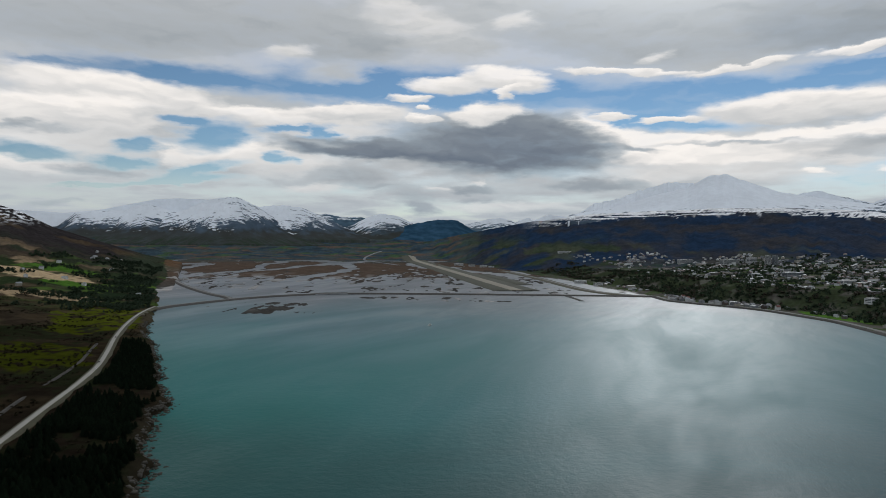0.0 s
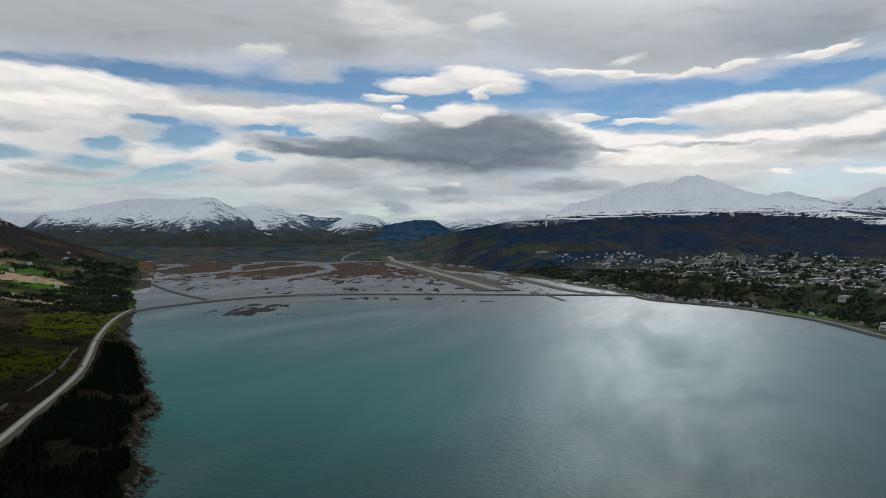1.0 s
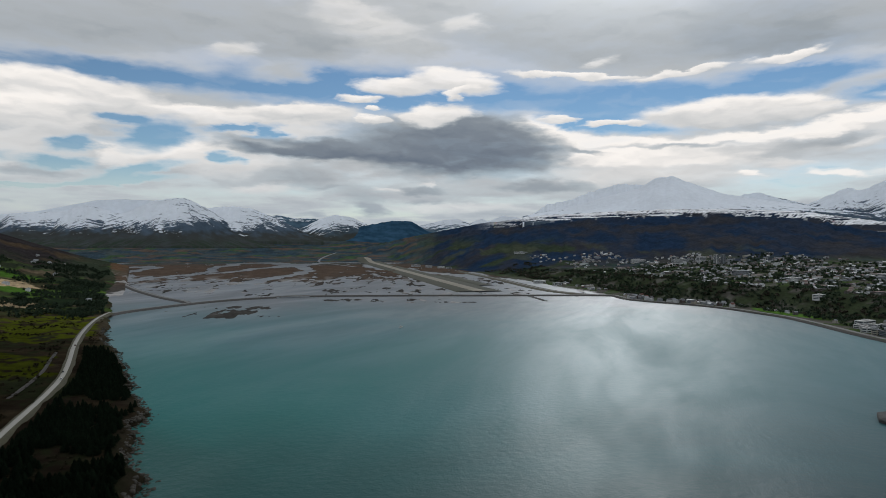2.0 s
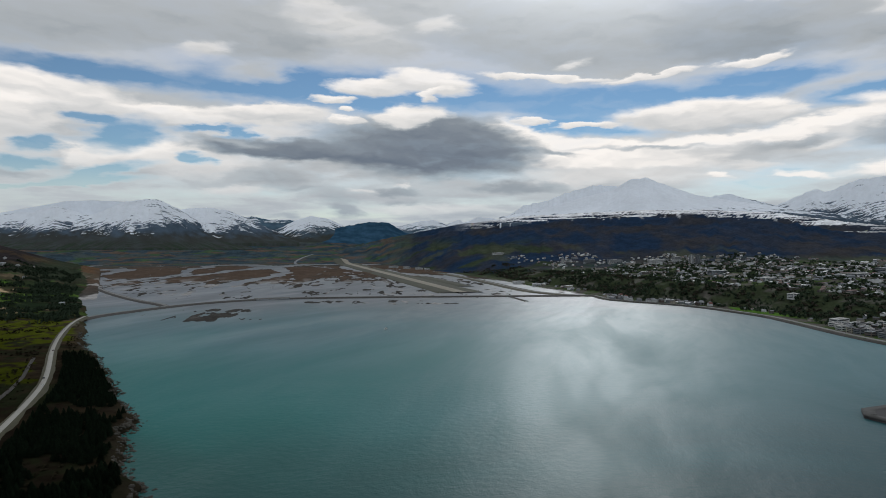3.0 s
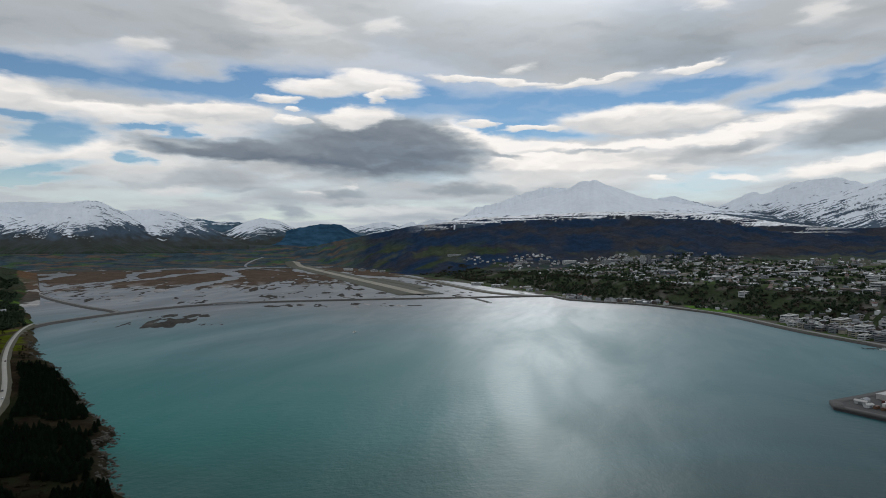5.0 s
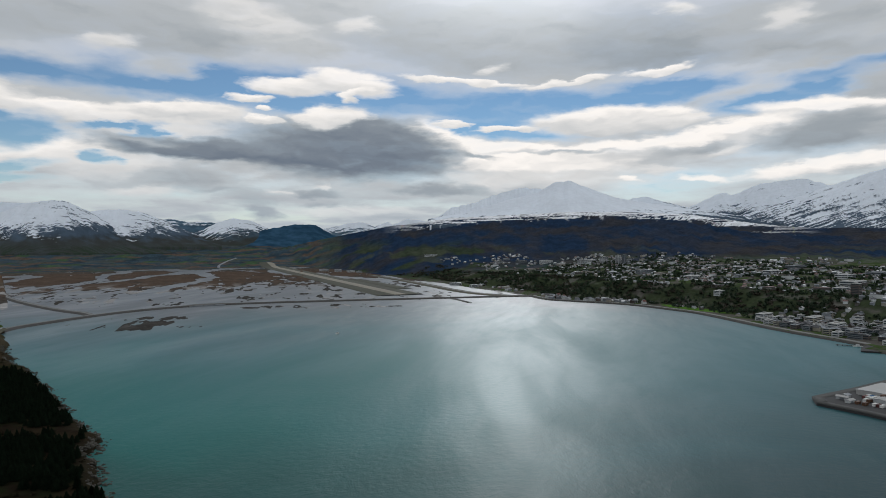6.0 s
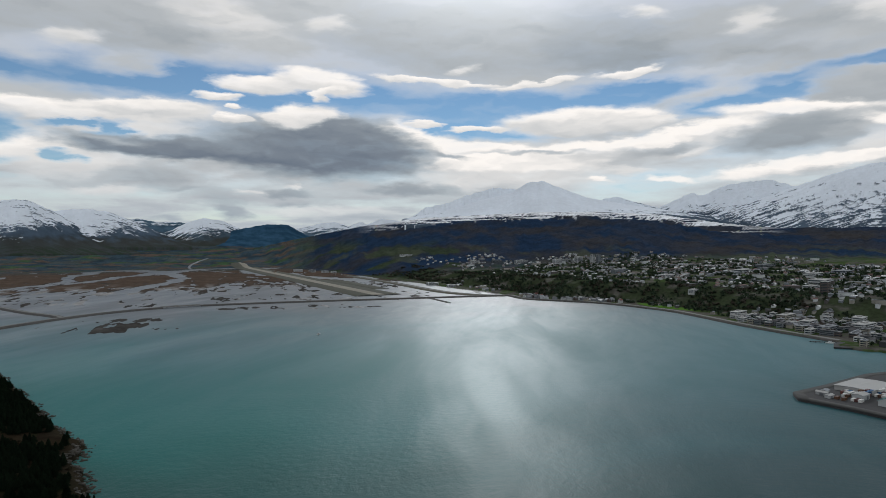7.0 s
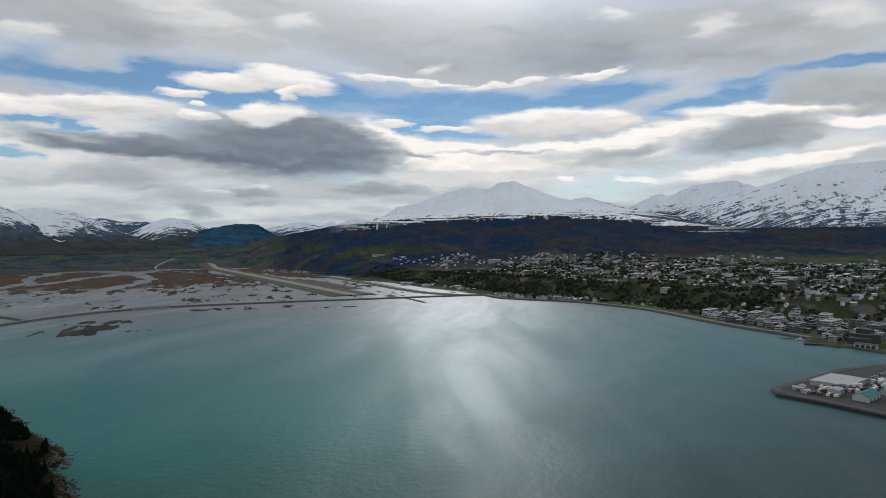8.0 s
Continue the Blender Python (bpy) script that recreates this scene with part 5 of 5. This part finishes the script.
cars = [make_car(paints[2][0], "white"), make_car(material("black_paint", (0.012, 0.012, 0.014), 0.35), "black"), make_car(paints[0][0], "red"), make_car(material("silver_paint", (0.35, 0.36, 0.37), 0.35, 0.5), "silver")]
line_z = bed_z(coast_road[:, 0], coast_road[:, 1])
road_cars = []
for k, (i, side) in enumerate(((24, 1.15), (27, -1.15), (41, 1.15), (58, -1.15))):
    p, q2 = coast_road[i], coast_road[i + 1]
    ang = math.degrees(math.atan2(q2[1] - p[1], q2[0] - p[0]))
    n = np.array((q2[1] - p[1], -(q2[0] - p[0]))) / np.hypot(*(q2 - p))
    cars[k].matrix_basis = pose(*(p + n * side), line_z[i] + 0.68, 0, 0, ang - 90)
    tagged(cars[k], cars[k]["label"] + " on the pale coast road", "car", "cars on the coast road")
for k in range(34):
    c = Vector((486, 520, 0)) + Matrix.Rotation(radians(quay_turn), 3, "Z") @ Vector(((k % 17) * 4.2, -(k // 17) * 12 - 30, 0))
    cc = copy_thing(cars[(0, 3, 0, 2, 1)[k % 5]], pose(c.x + 12, c.y, QZ, 0, 0, quay_turn + rng.uniform(-4, 4)))
    tagged(cc, f"{('white', 'silver', 'white', 'red', 'black')[k % 5]} car parked in the harbour yard", "car", "cars in the harbour yard")

# culture house, small jetty, boats
M_SLATE = material("dark_stone_cladding", (0.035, 0.036, 0.04), 0.8, grain=0.25, scale=0.6, bump=0.05)
hall = thing("culture_house", "dark stone-clad round culture house on the waterfront", "building")
bm = bmesh.new()
bmesh.ops.create_cone(bm, segments=48, radius1=19, radius2=19, depth=12, cap_ends=True, matrix=Matrix.Translation((0, 0, 6)))
part("wall", bm, M_SLATE, hall)
bm = bmesh.new()
bmesh.ops.create_cone(bm, segments=48, radius1=19.4, radius2=19.4, depth=0.6, cap_ends=True, matrix=Matrix.Translation((0, 0, 12.3)))
part("roof", bm, ROOFS[1], hall)
part("annex", box(bmesh.new(), -34, 0, -13, 13, 0, 8), M_SLATE, hall)
part("stage_tower", box(bmesh.new(), -9, 9, -9, 9, 12, 19), M_SLATE, hall)
hall.matrix_basis = pose(752, 668, 2.6, 0, 0, 20)
arch = thing("pavilion", "low white waterfront pavilion with dark openings", "building")
part("wall", box(bmesh.new(), -13, 13, -4, 4, 0, 5.5), WALLS[0], arch)
part("roof", box(bmesh.new(), -13.6, 13.6, -4.6, 4.6, 5.5, 6.1), ROOFS[1], arch)
for x in (-9.5, -3.2, 3.2, 9.5):
    part("opening", box(bmesh.new(), x - 2.3, x + 2.3, -4.1, 4.1, 0.4, 4.2), M_GLASS, arch)
arch.matrix_basis = pose(701, 630, 2.5, 0, 0, -70)
platform = thing("pier", "low dark stone pier before the culture house", "pier")
bm = bmesh.new()
ring = [(657, 689), (684, 712), (735, 735), (760, 700), (722, 664), (700, 655)]
top = [bm.verts.new((x, y, 2.2)) for x, y in ring]
foot = [bm.verts.new((x, y, -3)) for x, y in ring]
bm.faces.new(top)
for a in range(6):
    bm.faces.new([top[a], foot[a], foot[(a + 1) % 6], top[(a + 1) % 6]])
bmesh.ops.recalc_face_normals(bm, faces=bm.faces)
part("wall", bm, M_QUAYWALL, platform)
bm = bmesh.new()
bm.faces.new([bm.verts.new((708 + (x - 708) * 0.93, 693 + (y - 693) * 0.93, 2.35)) for x, y in ring])
bmesh.ops.recalc_face_normals(bm, faces=bm.faces)
part("paving", bm, M_YARD, platform, "dark paved deck")
jetty_ob = thing("jetty", "thin dark timber jetty off the town shore", "jetty")
bm = box(bmesh.new(), 0, 46, -1.3, 1.3, 1.0, 1.5)
part("deck", bm, M_BANK, jetty_ob)
for x in np.arange(2, 46, 6):
    for y in (-1.1, 1.1):
        part("pile", box(bmesh.new(), x - 0.2, x + 0.2, y - 0.2, y + 0.2, -3, 1.9), M_BANK, jetty_ob)
jetty_ob.matrix_basis = pose(672, 742, 0, 0, 0, -32)


def make_boat(length, label):
    ob = thing("boat", label, "boat", "boats")
    bm = bmesh.new()
    rows = []
    for s, wd in ((-0.5, 0.75), (-0.2, 1.0), (0.15, 0.95), (0.38, 0.55), (0.5, 0.05)):
        rows.append([bm.verts.new((length * s, sy * wd * length * 0.14 * k, z)) for sy, k, z in ((-1, 1, length * 0.11), (-1, 0.6, -0.3), (1, 0.6, -0.3), (1, 1, length * 0.11))])
    for a, b in zip(rows[:-1], rows[1:]):
        for i in range(3):
            bm.faces.new([a[i], a[i + 1], b[i + 1], b[i]])
        bm.faces.new([a[3], a[0], b[0], b[3]])
    bm.faces.new(rows[0])
    bmesh.ops.recalc_face_normals(bm, faces=bm.faces)
    part("hull", bm, paints[2][0], ob)
    part("cabin", box(bmesh.new(), -length * 0.2, length * 0.12, -length * 0.09, length * 0.09, length * 0.11, length * 0.26), WALLS[0], ob)
    part("mast", box(bmesh.new(), -0.06, 0.06, -0.06, 0.06, length * 0.26, length * 0.5), M_CONCRETE, ob)
    return ob


make_boat(11, "white motor boat lying on the open fjord").matrix_basis = pose(-20, 1034, 0.1, 0, 0, 60)
make_boat(13, "white boat moored at the thin jetty").matrix_basis = pose(692, 724, 0.1, 0, 0, -32)

# ---- trees ----
M_BARK = material("bark", (0.05, 0.035, 0.025), 0.95, grain=0.3, scale=2.0)
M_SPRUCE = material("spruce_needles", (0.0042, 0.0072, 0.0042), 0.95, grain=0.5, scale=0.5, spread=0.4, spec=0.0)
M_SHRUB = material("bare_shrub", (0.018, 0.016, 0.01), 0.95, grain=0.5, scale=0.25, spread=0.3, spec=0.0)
M_LEAF = material("dark_foliage", (0.030, 0.044, 0.028), 0.95, grain=0.55, scale=0.08, spread=0.3, spec=0.0)


def spruce_mesh(seed, layers=8, points=9):
    """Crown of a spruce: ragged skirts of boughs, unit height."""
    r = random.Random(seed)
    v, f = [], []
    for k in range(layers):
        s = k / layers
        z1, z0 = 0.16 + 0.84 * (s + 1.6 / layers), 0.10 + 0.84 * s
        rad = 0.24 * (1 - s) ** 0.85 + 0.02
        tip = len(v)
        v.append((r.uniform(-0.01, 0.01), r.uniform(-0.01, 0.01), min(z1, 1.0)))
        a0 = r.random() * 6.28
        n0 = len(v)
        for i in range(points * 2):
            a = a0 + math.pi * i / points
            q = rad * (r.uniform(0.85, 1.25) if i % 2 == 0 else r.uniform(0.45, 0.65))
            v.append((q * math.cos(a), q * math.sin(a), z0 + (0.0 if i % 2 == 0 else 0.04) + r.uniform(-0.02, 0.02)))
        for i in range(points * 2):
            f.append((tip, n0 + i, n0 + (i + 1) % (points * 2)))
    return np.array(v), np.array(f)


def clump_mesh(seed, leaves=34):
    """Crown of a low broadleaf tree or shrub: many small tilted sprays, unit size."""
    r = random.Random(seed)
    v, f = [], []
    for _ in range(leaves):
        a, h = r.random() * 6.28, r.random()
        q = 0.5 * math.sqrt(r.random()) * (1 - 0.6 * abs(h - 0.45))
        c = Vector((q * math.cos(a), q * math.sin(a), 0.12 + 0.85 * h))
        m = Euler((r.uniform(-1, 1), r.uniform(-1, 1), r.random() * 6.28)).to_matrix()
        n = len(v)
        for d in ((-0.14, -0.10, 0), (0.15, -0.08, 0.03), (0.11, 0.13, -0.02), (-0.12, 0.11, 0.04)):
            v.append(tuple(c + m @ Vector(d) * r.uniform(0.8, 1.4)))
        f += [(n, n + 1, n + 2), (n, n + 2, n + 3)]
    return np.array(v), np.array(f)


def scatter(name, shapes, rows, mat, label, category):
    """Many crowns joined into one mesh; rows: x, y, z, height, width."""
    rows = np.array(rows)
    vs, fs, n = [], [], 0
    pick = np.arange(len(rows)) % len(shapes)
    turn = np.array([rng.random() * 6.28 for _ in rows])
    for k, (v, f) in enumerate(shapes):
        rr, tt = rows[pick == k], turn[pick == k]
        x = rr[:, None, 0] + (v[None, :, 0] * np.cos(tt)[:, None] - v[None, :, 1] * np.sin(tt)[:, None]) * rr[:, None, 4]
        y = rr[:, None, 1] + (v[None, :, 0] * np.sin(tt)[:, None] + v[None, :, 1] * np.cos(tt)[:, None]) * rr[:, None, 4]
        z = rr[:, None, 2] + v[None, :, 2] * rr[:, None, 3]
        vs.append(np.stack([x, y, z], -1).reshape(-1, 3))
        fs.append((f[None] + (np.arange(len(rr)) * len(v))[:, None, None]).reshape(-1, 3) + n)
        n += vs[-1].shape[0]
    return mesh_from(name, np.vstack(vs), np.vstack(fs), mat, False, kind="stuff", label=label, category=category)


spruces, clumps = [spruce_mesh(s) for s in (1, 2, 3, 4)], [clump_mesh(s) for s in (11, 12, 13, 14)]


def sample(n, x0, x1, y0, y1, ok):
    """Random places in a rectangle for which ok(x, y) holds."""
    x, y = np.random.uniform(x0, x1, n), np.random.uniform(y0, y1, n)
    k = ok(x, y)
    x, y = x[k], y[k]
    return np.c_[x, y, land_z(x, y)]


def road_gap(x, y):
    return np.abs(x - np.interp(y, coast_road[:, 1], coast_road[:, 0]))


def plantation(x, y):
    dl = (left_x(y) - x) * 0.9
    east = x > np.interp(y, coast_road[:, 1], coast_road[:, 0]) + 14
    y = y + 38 * fbm(x / 42, y / 42, 3, 607)
    wood = ((y < 520) | ((y > 560) & (y < 800))) & (fbm(x / 45, y / 45, 3, 601) + 0.40 > 0.0) & (np.hypot((x + 235) / 26, (y - 398) / 20) > 1)
    return (dl > 12 + 10 * fbm(x / 30, y / 30, 2, 605)) & east & wood


near = sample(16000, -420, -150, 250, 800, plantation)
near = near[np.argsort(near[:, 1])]
keep, cells = [], set()
for x, y, z in near:
    c = (int(x / 3.6), int(y / 3.6))
    if c not in cells:
        cells.add(c)
        keep.append((x, y, z - 0.3, rng.uniform(5, 9), rng.uniform(9, 13)))
# the rows nearest to the point stand as single trees
single = [r for r in keep if 330 < r[1] < 700][:290]
rest = [r for r in keep if r not in single]
bases = []
for k, (v, f) in enumerate(spruces):
    t = thing("spruce", "dark green spruce in the dense shore plantation", "tree", "spruces of the shore plantation")
    bm = bmesh.new()
    bmesh.ops.create_cone(bm, segments=6, radius1=0.022, radius2=0.006, depth=0.8, cap_ends=True, matrix=Matrix.Translation((0, 0, 0.4)))
    part("trunk", bm, M_BARK, t)
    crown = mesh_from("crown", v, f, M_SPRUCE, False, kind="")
    crown.parent = t
    bases.append(t)
for k, (x, y, z, h, w) in enumerate(single):
    t = bases[k] if k < 4 else copy_thing(bases[k % 4], Matrix.Identity(4))
    t.matrix_basis = pose(x, y, z, 0, 0, rng.random() * 360) @ Matrix.Diagonal((w, w, h, 1))
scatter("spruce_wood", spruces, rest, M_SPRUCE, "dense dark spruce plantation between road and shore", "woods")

heath = sample(15000, -900, -180, 250, 1300, lambda x, y: ((left_x(y) - x) * 0.9 > 9) & (road_gap(x, y) > 12) & (fbm(x / 60, y / 60, 3, 611) > 0.08))
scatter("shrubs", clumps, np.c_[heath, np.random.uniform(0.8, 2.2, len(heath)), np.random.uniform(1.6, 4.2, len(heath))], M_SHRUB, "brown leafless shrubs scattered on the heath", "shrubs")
belt = sample(17000, -1250, -560, 1050, 2300, lambda x, y: ((left_x(y) - x) * 0.9 > 14) & (((left_x(y) - x < 200 + 90 * fbm(x / 120, y / 120, 3, 621)) & (fbm(x / 70, y / 110, 3, 625) > -0.03)) | (fbm(x / 130, y / 130, 3, 623) > 0.25)))
scatter("shore_wood", spruces[:2] + clumps[:2], np.c_[belt, np.random.uniform(4, 8, len(belt)), np.random.uniform(5, 9, len(belt))], M_LEAF, "dark mixed wood along the far shore road", "woods")


def bluff(x, y):
    dr = x - right_x(y)
    off = np.interp(y, [450, 700, 900, 1050, 1500, 2700], [420, 330, 170, 90, 75, 60])
    return (dr > off - 10) & (dr < off + 170) & (y > 960) & (fbm(x / 80, y / 80, 3, 631) > -0.02)


wood = sample(13000, 300, 1250, 820, 2750, bluff)
bare = np.random.random(len(wood)) < 0.55
M_TWIG = material("leafless_twigs", (0.058, 0.054, 0.042), 0.95, grain=0.5, scale=0.08, spec=0.0)
for rows, mat, word in ((wood[bare], M_TWIG, "brown leafless birch wood on the bluff under the town"), (wood[~bare], M_LEAF, "dark green conifers on the bluff under the town")):
    scatter("bluff_wood", clumps, np.c_[rows, np.random.uniform(4, 8, len(rows)), np.random.uniform(7, 11, len(rows))], mat, word, "woods")
garden = sample(18000, 600, 1700, 560, 2300, lambda x, y: (x - right_x(y) > 40) & (x - right_x(y) < 1000) & (fbm(x / 70, y / 70, 3, 641) > np.where((y < 960) & (x - right_x(y) < 300), 0.12, -0.02)))
scatter("garden_trees", clumps + spruces[:1], np.c_[garden, np.random.uniform(4, 8, len(garden)), np.random.uniform(5, 9, len(garden))], M_LEAF, "dark garden trees between the houses", "trees")

# ---- boulders along the rocky point ----
def rock_mesh(seed):
    bm = bmesh.new()
    bmesh.ops.create_icosphere(bm, subdivisions=1, radius=0.5)
    r = random.Random(seed)
    for v in bm.verts:
        v.co *= r.uniform(0.65, 1.25)
    v = np.array([tuple(c.co) for c in bm.verts])
    bm.verts.index_update()
    f = np.array([[c.index for c in fc.verts] for fc in bm.faces])
    bm.free()
    return v, f


M_ROCK = material("shore_rock", (0.042, 0.038, 0.029), 0.9, grain=0.5, scale=0.4, bump=0.1, spread=0.3)
ys = np.random.uniform(260, 1000, 1500)
xs = left_x(ys) - np.random.uniform(-2.5, 9, 1500)
scatter("boulders", [rock_mesh(s) for s in (5, 6, 7)], np.c_[xs, ys, np.maximum(land_z(xs, ys), -0.3), np.random.uniform(0.8, 3.2, 1500), np.random.uniform(1.2, 4.5, 1500)], M_ROCK, "broken tan and dark boulders along the shore", "rocks")
